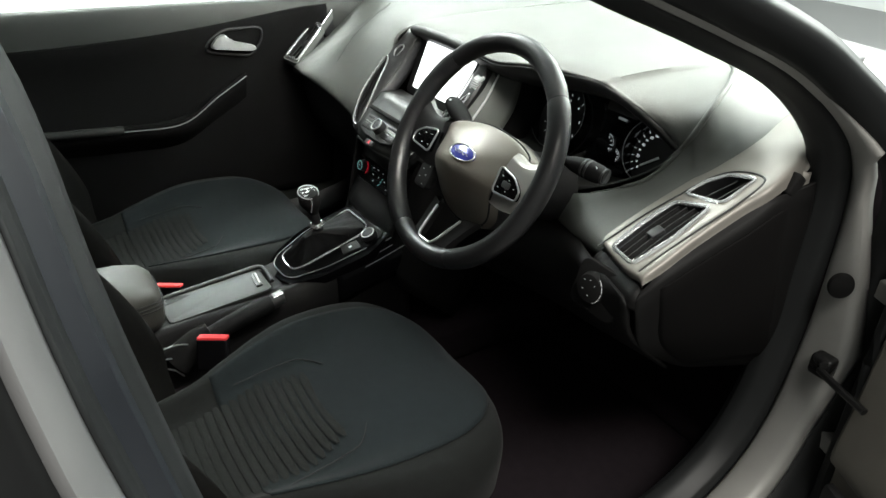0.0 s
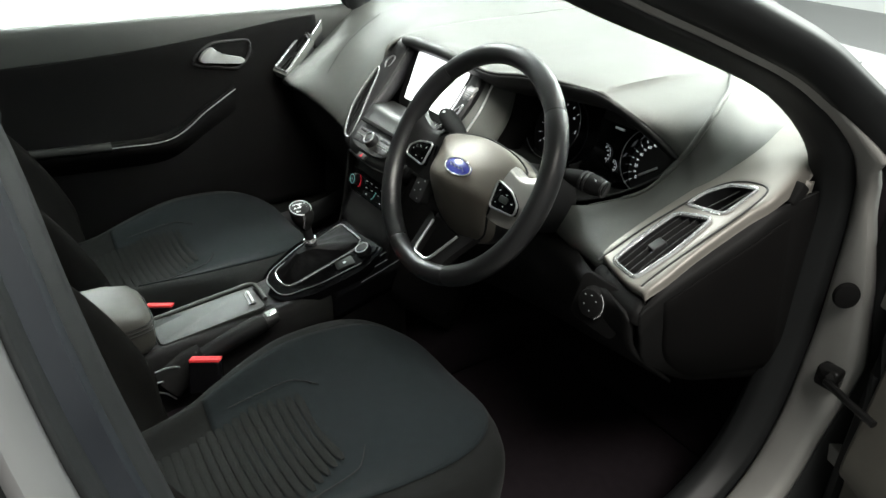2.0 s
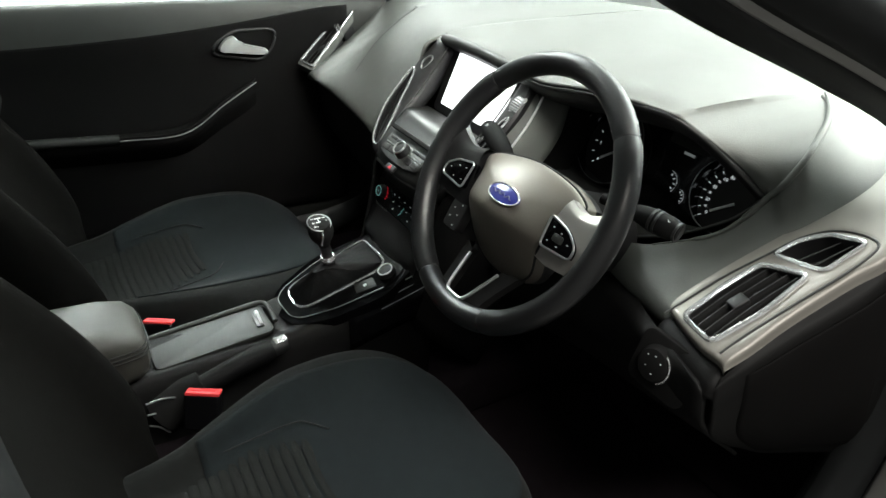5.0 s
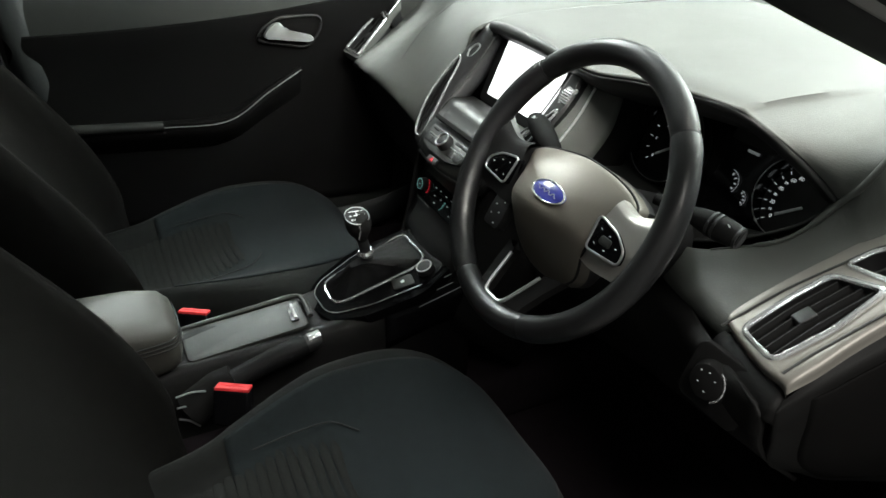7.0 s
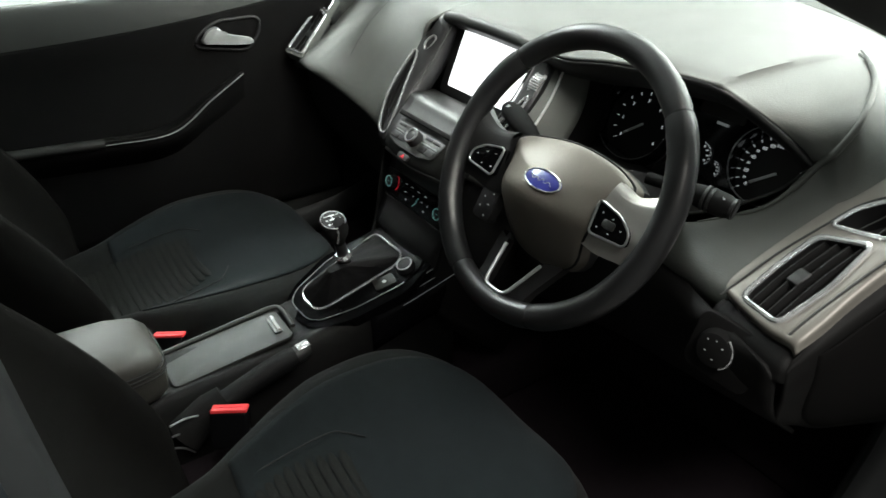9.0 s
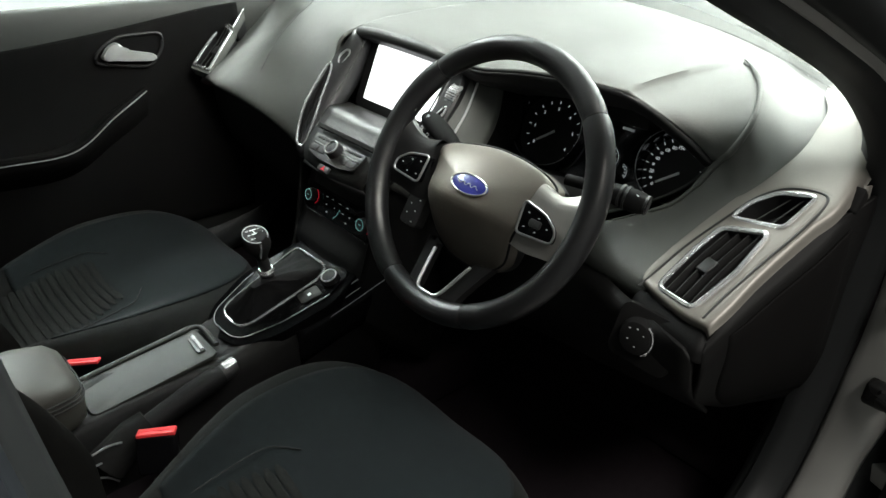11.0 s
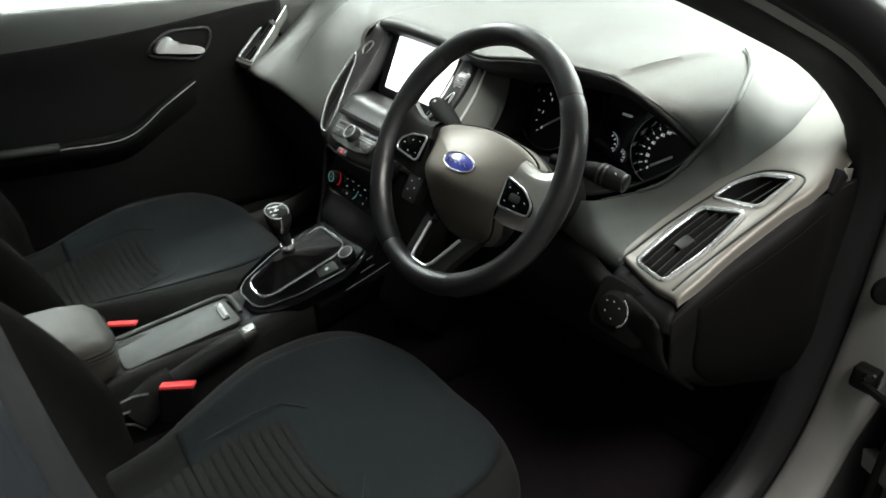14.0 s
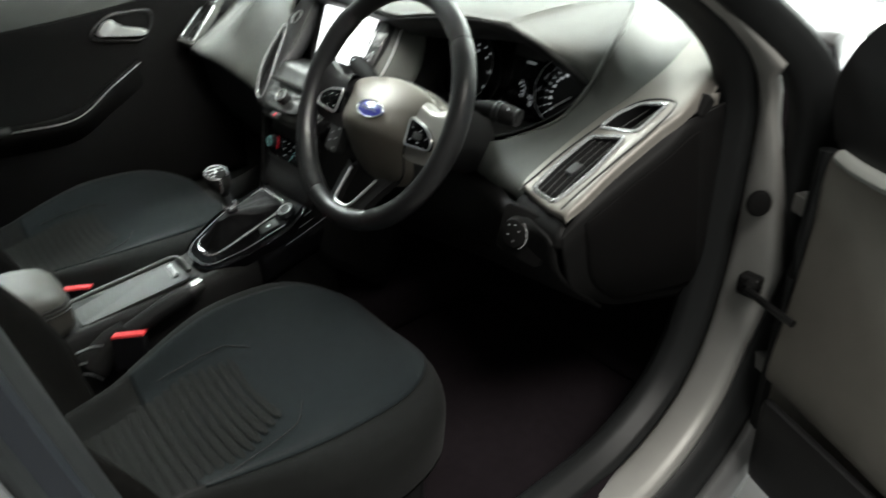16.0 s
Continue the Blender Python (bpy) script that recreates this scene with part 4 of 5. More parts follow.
for s in (-1, 1):
    part("button_line", box((s * 0.040 - 0.022, -0.0095, 0.004), (s * 0.040 + 0.022, -0.0075, 0.005), 0, RM), SATIN, stack)
    for k in (0.030, 0.052):
        part("button", box((s * k - 0.010, 0.0, 0.003), (s * k + 0.010, 0.006, 0.0048), 0.0008, RM), BLACK, stack)
        part("button", box((s * k - 0.010, -0.024, 0.003), (s * k + 0.010, -0.012, 0.0048), 0.0008, RM), BLACK, stack)
KM = RM @ Matrix.Translation((0, -0.009, 0.004))
knob = part("volume_knob", disc(0.0150, 0.0140, 0, 0.013, KM, 32, 0.0015), BLACK, stack, "round black volume knob")
part("knob_ring", tube([KM @ Vector((0.0122 * math.cos(a), 0.0122 * math.sin(a), 0.0134)) for a in (2 * math.pi * j / 32 for j in range(32))], 0.0018, 6, closed=True), SATIN, knob, "chrome ring")
part("hazard_button", prism(rounded(0.030, 0.012, 0.003), 0, 0.004, RM @ Matrix.Translation((0, -0.045, -0.001)), 0.001), BLACK, stack, "hazard light button")
part("hazard_mark", prism([(-0.005, -0.003), (0.005, -0.003), (0, 0.005)], 0.004, 0.0046, RM @ Matrix.Translation((0, -0.045, -0.001))), RED_LIT, stack, "red hazard triangle")
# climate panel
CM = frame_from((0.0, 0.050, 0.680), (0, 0.25, 0.97), (0, -0.97, 0.25))
part("lower_fascia", strip([[(-0.088, 0.036, 0.752), (0, 0.026, 0.752), (0.088, 0.036, 0.752)], [(-0.10, 0.064, 0.73), (0, 0.058, 0.73), (0.10, 0.064, 0.73)], [(-0.108, 0.058, 0.69), (0, 0.054, 0.69), (0.108, 0.058, 0.69)], [(-0.108, 0.044, 0.645), (0, 0.040, 0.645), (0.108, 0.044, 0.645)], [(-0.10, 0.022, 0.60), (0, 0.012, 0.60), (0.10, 0.022, 0.60)], [(-0.10, 0.04, 0.56), (0, 0.04, 0.56), (0.10, 0.04, 0.56)]], 24, 10), BLACK, stack, "black lower fascia", thick=0.006)
climate = part("climate_panel", prism(soften([(-0.106, 0.024), (0.106, 0.024), (0.100, -0.026), (-0.100, -0.026)], 0.008), -0.002, 0.006, CM, 0.0015), GLOSS, stack, "glossy black climate panel")
part("climate_line", tube([CM @ Vector((-0.096, -0.029, 0.004)), CM @ Vector((0.096, -0.029, 0.004))], 0.0012, 6), CHROME, stack, "thin chrome line")
for s in (-1, 1):
    DM = CM @ Matrix.Translation((s * 0.078, 0.002, 0.006))
    part("dial", disc(0.0125, 0.0112, 0, 0.011, DM, 32, 0.0012), BLACK, climate, "round temperature dial")
    part("dial_ring", tube([DM @ Vector((0.0096 * math.cos(a), 0.0096 * math.sin(a), 0.0112)) for a in (2 * math.pi * j / 32 for j in range(32))], 0.0006, 6, closed=True), TEAL, climate, "pale lit ring")
    part("dial_mark", box((-0.0028, -0.0005, 0.011), (0.0028, 0.0005, 0.0116), 0, DM), TEAL, climate)
    part("red_arc", tube([DM @ Vector((0.0175 * math.cos(a), 0.0175 * math.sin(a), 0.0008)) for a in (radians(-50 + 10 * j) for j in range(11))], 0.0005, 5), RED_LIT, climate, "red warm-side arc")
for k, (x, y, w, h) in enumerate([(-0.036, 0.012, 0.010, 0.003), (-0.018, 0.013, 0.012, 0.002), (0.004, 0.012, 0.012, 0.002), (0.026, 0.012, 0.012, 0.003), (-0.034, -0.002, 0.006, 0.004), (-0.010, -0.001, 0.005, 0.004), (0.016, -0.002, 0.010, 0.002), (0.036, -0.002, 0.005, 0.004), (-0.030, -0.015, 0.006, 0.005), (0.028, -0.015, 0.007, 0.004)]):
    part("symbol", box((x - w * 0.25, y - h * 0.2, 0.006), (x + w * 0.25, y + h * 0.2, 0.0066), 0, CM), LIT, climate)
part("air_symbol", merged(tube([CM @ Vector(p) for p in ((-0.008, -0.019, 0.0066), (0.0, -0.012, 0.0066), (0.003, -0.004, 0.0066))], 0.0005, 5), disc(0.0013, 0.0013, 0.006, 0.0068, CM @ Matrix.Translation((0.006, 0.0, 0)), 12)), TEAL, climate, "teal airflow symbol")
# flanks down to the console
for s in (-1, 1):
    part("stack_flank", strip([[(s * 0.150, 0.21, 0.94), (s * 0.163, 0.165, 0.89), (s * 0.156, 0.10, 0.815), (s * 0.128, 0.055, 0.755), (s * 0.112, 0.035, 0.69), (s * 0.105, 0.015, 0.60), (s * 0.10, -0.01, 0.54)], [(s * 0.165, 0.25, 0.94), (s * 0.185, 0.20, 0.87), (s * 0.175, 0.13, 0.79), (s * 0.15, 0.10, 0.72), (s * 0.135, 0.08, 0.66), (s * 0.125, 0.06, 0.57), (s * 0.12, 0.03, 0.48)], [(s * 0.18, 0.3, 0.9), (s * 0.20, 0.28, 0.84), (s * 0.19, 0.22, 0.74), (s * 0.17, 0.22, 0.66), (s * 0.16, 0.2, 0.58), (s * 0.15, 0.2, 0.48), (s * 0.14, 0.15, 0.38)]], 10, 24), DASH_SHADED, stack, "flank of the stack, coloured as shaded", thick=0.004)
# driver's side rail: roller, small vent and bright line towards the dials
part("right_shoulder", strip([[(0.135, 0.196, 0.945), (0.150, 0.150, 0.890), (0.150, 0.090, 0.825), (0.13, 0.05, 0.77)], [(0.165, 0.215, 0.928), (0.180, 0.175, 0.880), (0.178, 0.12, 0.82), (0.16, 0.08, 0.75)], [(0.185, 0.25, 0.92), (0.20, 0.22, 0.86), (0.205, 0.16, 0.79), (0.20, 0.12, 0.72)]], 10, 16), DASH, stack, "charcoal shoulder towards the dials", thick=0.004)
part("shoulder_line", tube(crv([(0.166, 0.210, 0.933), (0.178, 0.173, 0.888), (0.181, 0.135, 0.845)], 16), 0.0022, 6), BRIGHT, stack, "chrome line along the shoulder")
roller = part("roller_housing", prism(soften([(-0.013, -0.020), (0.013, -0.020), (0.012, 0.018), (-0.008, 0.020)], 0.006), 0, 0.003, frame_from((0.152, 0.168, 0.905), (0.05, 0.62, 0.78), (0, -0.78, 0.62))), BLACK, stack, "black roller surround")
RO = frame_from((0.153, 0.170, 0.908), (0.05, 0.62, 0.78), (0, -0.78, 0.62))
for j in range(9):
    a = radians(-50 + 12.5 * j)
    part("roller_rib", box((-0.010, -0.0012, 0.0), (0.010, 0.0012, 0.006), 0.0004, RO @ Matrix.Translation((0, 0.014 * math.sin(a), 0.012 * math.cos(a) - 0.006)) @ Matrix.Rotation(-a, 4, "X")), BRIGHT, roller)
part("small_switch", tube(crv([(-0.150, 0.160, 0.905), (-0.142, 0.172, 0.918), (-0.134, 0.172, 0.912), (-0.142, 0.156, 0.893)], 20, closed=True), 0.0025, 6, closed=True), SATIN, stack, "small silver-edged switch")

# ---------------------------------------------------------------- dials
dials = thing("instrument_cluster", (0.33, 0.31, 0.8), "dark instrument cluster with white-marked dials, unlit", "dials")
CL = frame_from((0.33, 0.316, 0.870), (0, 0.342, 0.940), (0, -0.940, 0.342))
part("cluster_face", prism(soften([(-0.24, -0.09), (0.20, -0.09), (0.228, 0.0), (0.150, 0.088), (-0.19, 0.10), (-0.25, 0.04)], 0.04), -0.01, -0.002, CL), GLOSS, dials, "glossy black dial face")
part("cluster_wall", skin(net([[(0.16, 0.20, 0.93), (0.17, 0.20, 0.84), (0.22, 0.17, 0.785), (0.33, 0.155, 0.775), (0.44, 0.20, 0.80), (0.515, 0.256, 0.848), (0.548, 0.279, 0.897)], [(0.15, 0.33, 0.93), (0.15, 0.31, 0.84), (0.20, 0.29, 0.80), (0.33, 0.28, 0.79), (0.45, 0.29, 0.80), (0.53, 0.30, 0.85), (0.56, 0.31, 0.90)]], 6, 40)), PANEL, dials, "charcoal wall round the dials", thick=0.004)


def gauge(cx, cy, r, marks, needle, label, wide=1.0, minor=()):
    rb = r * wide
    g = part("gauge", disc(rb, rb, -0.002, 0.0, CL @ Matrix.Translation((cx, cy, 0)), 40), BLACK, dials, label)
    part("gauge_rim", tube([CL @ Vector((cx + rb * math.cos(a), cy + 0.01 + rb * 0.96 * math.sin(a), 0.026)) for a in (2 * math.pi * j / 48 for j in range(48))], 0.0006, 6, closed=True), SATIN, g, "thin grey ring")
    part("gauge_tube", skin([[CL @ Vector((cx + rb * k * math.cos(a), cy + oy + rb * k * math.sin(a), z)) for a in (2 * math.pi * j / 40 for j in range(40))] for k, oy, z in ((1.0, 0.01, 0.026), (0.97, 0.0, 0.0))], wrap_v=True), GLOSS, g, "black dial tube")
    for text, ang in marks:
        a = radians(ang)
        part("numeral", lettering(text, r * 0.135, CL @ Matrix.Translation((cx + 0.70 * r * math.cos(a), cy + 0.70 * r * math.sin(a), 0.0008))), FIGURES, g)
    for text, ang in minor:
        a = radians(ang)
        part("numeral", lettering(text, r * 0.09, CL @ Matrix.Translation((cx + 0.72 * r * math.cos(a), cy + 0.72 * r * math.sin(a), 0.0008))), FIGURES, g)
    for j in range(len(marks) * 2 - 1):
        a = radians(marks[0][1] + (marks[-1][1] - marks[0][1]) * j / (len(marks) * 2 - 2))
        part("tick", box((r * 0.86, -r * 0.009, 0), (r * 0.94, r * 0.009, 0.0008), 0, CL @ Matrix.Translation((cx, cy, 0)) @ Matrix.Rotation(a, 4, "Z")), FIGURES, g)
    a = radians(needle)
    part("needle", box((-0.006, -r * 0.036, 0.002), (r * 0.58, r * 0.036, 0.004), 0.0008, CL @ Matrix.Translation((cx, cy, 0)) @ Matrix.Rotation(a, 4, "Z")), WHITE, g, "grey needle")


gauge(-0.080, -0.026, 0.056, [("0", 218), ("1", 177), ("2", 136), ("3", 94), ("4", 53), ("5", 12), ("6", -29)], 218, "rev counter with white figures", 1.22)
gauge(0.152, -0.022, 0.056, [("0", 218), ("20", 190), ("40", 160), ("60", 132), ("80", 116), ("100", 100), ("120", 60), ("140", 20)], 218, "speedometer with white figures", 1.0, [("10", 204), ("30", 175), ("50", 146)])
for cx, cy, r in ((0.036, -0.032, 0.018), (0.064, -0.046, 0.012)):
    g = part("small_gauge", tube([CL @ Vector((cx + r * math.cos(a), cy + r * math.sin(a), 0.001)) for a in (radians(-40 + 16 * j) for j in range(9))], 0.0003, 5), FIGURES, dials, "small fuel and heat dials")
    for k in range(4):
        part("small_mark", box((r * 0.62, -0.0008, 0), (r * 0.8, 0.0008, 0.0008), 0, CL @ Matrix.Translation((cx, cy, 0)) @ Matrix.Rotation(radians(-30 + 35 * k), 4, "Z")), FIGURES, g)
part("centre_display", prism(rounded(0.075, 0.050, 0.004), -0.002, 0.0, CL @ Matrix.Translation((0.045, 0.050, 0))), PANEL, dials, "dull grey central display")
part("odometer_bar", box((-0.010, -0.002, 0), (0.010, 0.002, 0.0008), 0, CL @ Matrix.Translation((0.052, 0.018, 0))), LIT, dials, "small pale figures as a bar")

# ---------------------------------------------------------------- steering wheel
RAKE = 28.2
WU, WN = Vector((0, math.sin(radians(RAKE)), math.cos(radians(RAKE)))), Vector((0, -math.cos(radians(RAKE)), math.sin(radians(RAKE))))
WC = Vector((0.3726, 0, 0.872)) + 0.0085 * WU + 0.0044 * WN
WM = Matrix((Vector((1, 0, 0)), WU, WN)).transposed().to_4x4()
WM.translation = WC
wheel = thing("steering_wheel", WC, "black leather steering wheel, hub and right spoke coloured as lit", "steering wheel")
R0, R1 = 0.1738, 0.0157


def ring_pts(a0, a1, n):
    return [WM @ Vector((R0 * math.cos(radians(a0 + (a1 - a0) * j / n)), R0 * math.sin(radians(a0 + (a1 - a0) * j / n)), 0)) for j in range(n + 1)]


# four leather pieces meeting at stitched joints
JOINTS = [(43, 137), (137, 246), (246, 294), (294, 403)]
for a0, a1 in JOINTS:
    k = 40
    rad = [R1 * (1 - 0.07 * max(0, 1 - min(j, k - j) / 1.2)) * (1.06 if 294 <= a0 or a0 == 137 else 1.0) for j in range(k + 1)]
    part("rim", tube(ring_pts(a0 + 0.25, a1 - 0.25, k), rad, 16, up=WN), LEATHER, wheel, "black leather rim")
for a in (43, 137, 246, 294):
    p, q = ring_pts(a - 0.3, a + 0.3, 1)
    part("rim_joint", tube([p, q], R1 * 0.985, 16, up=WN), THREAD, wheel, "joint in the leather")


def wp(x, y, z):
    return WM @ Vector((x, y, z))


HUB_OUT = [(-0.056, 0.0385), (-0.010, 0.0468), (0.030, 0.0472), (0.066, 0.0425), (0.092, 0.0335), (0.1015, 0.024), (0.0985, 0.008), (0.092, -0.018), (0.080, -0.046), (0.066, -0.082), (0.036, -0.104), (0, -0.110), (-0.036, -0.106), (-0.060, -0.086), (-0.068, -0.055), (-0.070, -0.030), (-0.077, -0.008), (-0.089, 0.010), (-0.099, 0.0215), (-0.084, 0.031)]


def hub_bend(y):
    """The cover leans back above its fold and falls away below it."""
    k = y + 0.034
    return 0.008 + 0.22 * k - 0.66 * (math.sqrt(k * k + 0.010 ** 2) - 0.010)


def hub_shape():
    outline = crv([(x, y, 0) for x, y in HUB_OUT], 96, closed=True)
    rings = []
    for s, z in ((1.0, -0.024), (1.0, -0.004), (0.992, -0.001), (0.975, 0.001), (0.93, 0.0026), (0.86, 0.0042), (0.78, 0.0056), (0.7, 0.0068), (0.6, 0.008), (0.5, 0.009), (0.4, 0.0098), (0.3, 0.0104), (0.2, 0.0108), (0.1, 0.011), (0.03, 0.011)):
        rings.append([wp(p.x * s, p.y * s - 0.012 * (1 - s), z + hub_bend(p.y * s - 0.012 * (1 - s)) - 1.3 * (p.x * s) ** 2) for p in outline])
    return skin(rings, wrap_v=True, caps=True)


part("hub", hub_shape(), HUB, wheel, "airbag cover, warm sheen put into its grey-brown colour")
part("back_cover", skin([[wp(p.x * s, p.y * s, z + min(0.0, hub_bend(p.y) - 1.3 * p.x ** 2)) for p in crv([(x, y, 0) for x, y in HUB_OUT], 48, closed=True)] for s, z in ((1.0, -0.022), (0.98, -0.04), (0.8, -0.06), (0.3, -0.065))], wrap_v=True, caps=True), BLACK, wheel, "black hub back")
for s in (-1, 1):
    spoke = [[wp(s * 0.090, 0.030, -0.012), wp(s * 0.120, 0.024, -0.010), wp(s * 0.148, 0.034, -0.008), wp(s * 0.172, 0.052, -0.004)],
             [wp(s * 0.090, 0.018, -0.004), wp(s * 0.120, 0.012, -0.002), wp(s * 0.150, 0.016, 0.0), wp(s * 0.176, 0.026, 0.003)],
             [wp(s * 0.080, -0.022, -0.005), wp(s * 0.112, -0.030, -0.005), wp(s * 0.146, -0.024, -0.002), wp(s * 0.176, -0.018, 0.002)],
             [wp(s * 0.066, -0.052, -0.014), wp(s * 0.100, -0.056, -0.012), wp(s * 0.138, -0.052, -0.010), wp(s * 0.168, -0.052, -0.004)]]
    top = net(spoke, 14, 14)
    rim_grid = top + [[p - WN * 0.012 for p in row] for row in top[::-1]]
    part("spoke", skin(rim_grid, wrap_u=True), SPOKE_LIT if s > 0 else BLACK, wheel, "side spoke")
    outl = soften([(s * 0.086, 0.004), (s * 0.122, -0.003), (s * 0.142, -0.016), (s * 0.143, -0.032), (s * 0.090, -0.036)], 0.007)
    if s < 0:
        outl = outl[::-1]
    pod = part("switch_pad", prism(outl, -0.010, 0.003, WM, 0.002), SURROUND, wheel, "black switch pad with silver rim")
    part("pad_rim", tube([wp(x, y, 0.0032) for x, y in outl], 0.0016, 6, closed=True, up=WN), SATIN, pod, "silver rim")
    for x, y in ((0.098, -0.008), (0.114, -0.010), (0.130, -0.018), (0.098, -0.026), (0.116, -0.027)):
        part("switch_mark", box((s * x - 0.0011, y - 0.0006, 0.003), (s * x + 0.0011, y + 0.0006, 0.0036), 0, WM), LIT, pod)
    if s > 0:
        part("pad_key", prism(rounded(0.018, 0.010, 0.003, cx=0.112, cy=-0.018), 0.003, 0.0045, WM, 0.0008), PANEL, pod, "raised centre key")
    # lower spoke, sinking towards the hub
    low = [[wp(s * 0.060, -0.095, -0.030), wp(s * 0.052, -0.120, -0.018), wp(s * 0.044, -0.150, -0.006), wp(s * 0.046, -0.172, 0.0)],
           [wp(s * 0.036, -0.100, -0.022), wp(s * 0.028, -0.130, -0.010), wp(s * 0.020, -0.158, 0.002), wp(s * 0.022, -0.178, 0.004)]]
    top = net(low, 6, 12)
    part("lower_spoke", skin(top + [[p - WN * 0.014 for p in row] for row in top[::-1]], wrap_u=True), MATT, wheel, "lower spoke")
for x, y in ((-0.100, -0.050), (-0.086, -0.058), (-0.100, -0.066), (-0.088, -0.074), (-0.102, -0.080), (-0.088, -0.090)):
    part("spoke_mark", box((x - 0.0012, y - 0.0007, -0.014), (x + 0.0012, y + 0.0007, -0.0130), 0, WM), LIT, wheel)
part("key_block", prism(rounded(0.034, 0.056, 0.006, cx=-0.094, cy=-0.068), -0.030, -0.0135, WM, 0.002), BLACK, wheel, "black key block under the spoke")
part("spoke_foot", skin(net([[wp(-0.036, -0.158, 0.001), wp(0, -0.160, 0.003), wp(0.036, -0.158, 0.001)], [wp(-0.045, -0.178, 0.010), wp(0, -0.182, 0.012), wp(0.045, -0.178, 0.010)]], 6, 12)), MATT, wheel, "black foot of the spokes", thick=0.01)
part("spoke_frame", tube(soften_path([wp(-0.034, -0.105, -0.020), wp(-0.019, -0.158, 0.004), wp(0.019, -0.158, 0.004), wp(0.034, -0.105, -0.020)]), 0.0026, 8), SATIN, wheel, "silver frame of the lower spokes")


def bp(x, y, z):
    return wp(0.004 + x, -0.008 + y, hub_bend(-0.008 + y) - 1.3 * x * x + 0.0105 + z)


badge = part("badge", skin([[bp(0.0300 * s * math.cos(a), 0.0125 * s * math.sin(a), z) for a in (2 * math.pi * j / 48 for j in range(48))] for s, z in ((1.0, -0.004), (1.0, 0.0010), (0.93, 0.0022), (0.5, 0.0030), (0.05, 0.0032))], wrap_v=True, caps=True), BLUE, wheel, "blue oval badge")
part("badge_rim", tube([bp(0.0295 * math.cos(a), 0.0122 * math.sin(a), 0.0020) for a in (2 * math.pi * j / 48 for j in range(48))], 0.0013, 6, closed=True, up=WN), CHROME, badge, "chrome rim")
part("badge_bar", tube(crv([bp(x, 0.0018 * math.sin(x * 620) - 0.0004, 0.0036) for x in np.linspace(-0.019, 0.019, 26)], 70), 0.00045, 6), SATIN, badge, "plain silver scroll")
# dark joint round the cover
part("cover_joint", tube([wp(p.x * 1.006, p.y * 1.006, hub_bend(p.y) - 1.3 * p.x ** 2 - 0.0035) for p in crv([(x, y, 0) for x, y in HUB_OUT], 96, closed=True)], 0.0016, 6, closed=True, up=WN), THREAD, wheel, "dark joint round the airbag cover")
# stalks and column
part("column_shroud", tube([wp(0, -0.01, -0.05), wp(0, -0.012, -0.12), wp(0, -0.005, -0.2)], [0.055, 0.062, 0.07], 24, flat=0.8, up=WU), BLACK, wheel, "black column shroud")
for s, m0 in ((1, Vector((0.552, 0.118, 0.880))), (-1, Vector((0.164, 0.103, 0.888)))):
    root = Vector((0.448, 0.09, 0.886)) if s > 0 else wp(-0.055, 0.0, -0.085)
    pts = crv([root, root.lerp(m0, 0.5) + Vector((0, -0.004, 0.004)), m0], 14)
    st = part("stalk", tube(pts, [0.009] * 6 + [0.012, 0.0145, 0.016, 0.017, 0.0175, 0.0175, 0.0165, 0.012], 14, flat=0.8), MATT, wheel, "black control stalk")
    for k in (0.70, 0.76, 0.985) if s > 0 else ():
        q = root.lerp(m0, k) + Vector((0, -0.004, 0.004)) * (4 * k * (1 - k))
        d = (m0 - root).normalized() * 0.0016
        part("stalk_ring", tube([q - d, q + d], 0.0182 if k < 0.9 else 0.0150, 16, flat=0.8), BLACK, st, "ribbed grip ring")
    for k in (0.78, 0.9):
        q = root.lerp(m0, k)
        part("stalk_mark", box((-0.0022, -0.0028, -0.0006), (0.0022, 0.0028, 0.0006), 0, frame_from(q + Vector((0, -0.0105, 0.0115)), (0.2, 0.6, 0.7), (0, -0.7, 0.7))), WHITE, st)

# ---------------------------------------------------------------- console between the seats
console = thing("centre_console", (0, -0.3, 0.36), "dark centre console with storage lid and glossy black gear surround", "console")
part("console_body", skin(net([[(-0.105, 0.06, 0.36), (-0.10, 0.05, 0.58), (0.0, 0.05, 0.60), (0.10, 0.05, 0.58), (0.105, 0.06, 0.36)],
                               [(-0.105, -0.05, 0.34), (-0.095, -0.05, 0.545), (0.0, -0.05, 0.55), (0.085, -0.05, 0.545), (0.10, -0.05, 0.34)],
                               [(-0.105, -0.18, 0.32), (-0.088, -0.18, 0.492), (0.0, -0.18, 0.494), (0.055, -0.18, 0.49), (0.09, -0.18, 0.32)],
                               [(-0.105, -0.30, 0.32), (-0.078, -0.30, 0.482), (0.0, -0.30, 0.482), (0.042, -0.30, 0.478), (0.07, -0.30, 0.32)],
                               [(-0.105, -0.60, 0.32), (-0.078, -0.60, 0.465), (0.0, -0.60, 0.465), (0.045, -0.60, 0.46), (0.07, -0.60, 0.32)],
                               [(-0.105, -0.90, 0.32), (-0.078, -0.90, 0.455), (0.0, -0.90, 0.455), (0.06, -0.90, 0.45), (0.07, -0.90, 0.32)]], 36, 24)), DASH_SHADED, console, "console body, coloured as shaded", thick=0.004)
LID = frame_from((-0.018, -0.318, 0.494), (0, 1, 0.10), (0, -0.10, 1))
part("lid", prism(rounded(0.088, 0.205, 0.012), -0.006, 0.0, LID, 0.002), LIDGREY, console, "matt grey sliding lid")
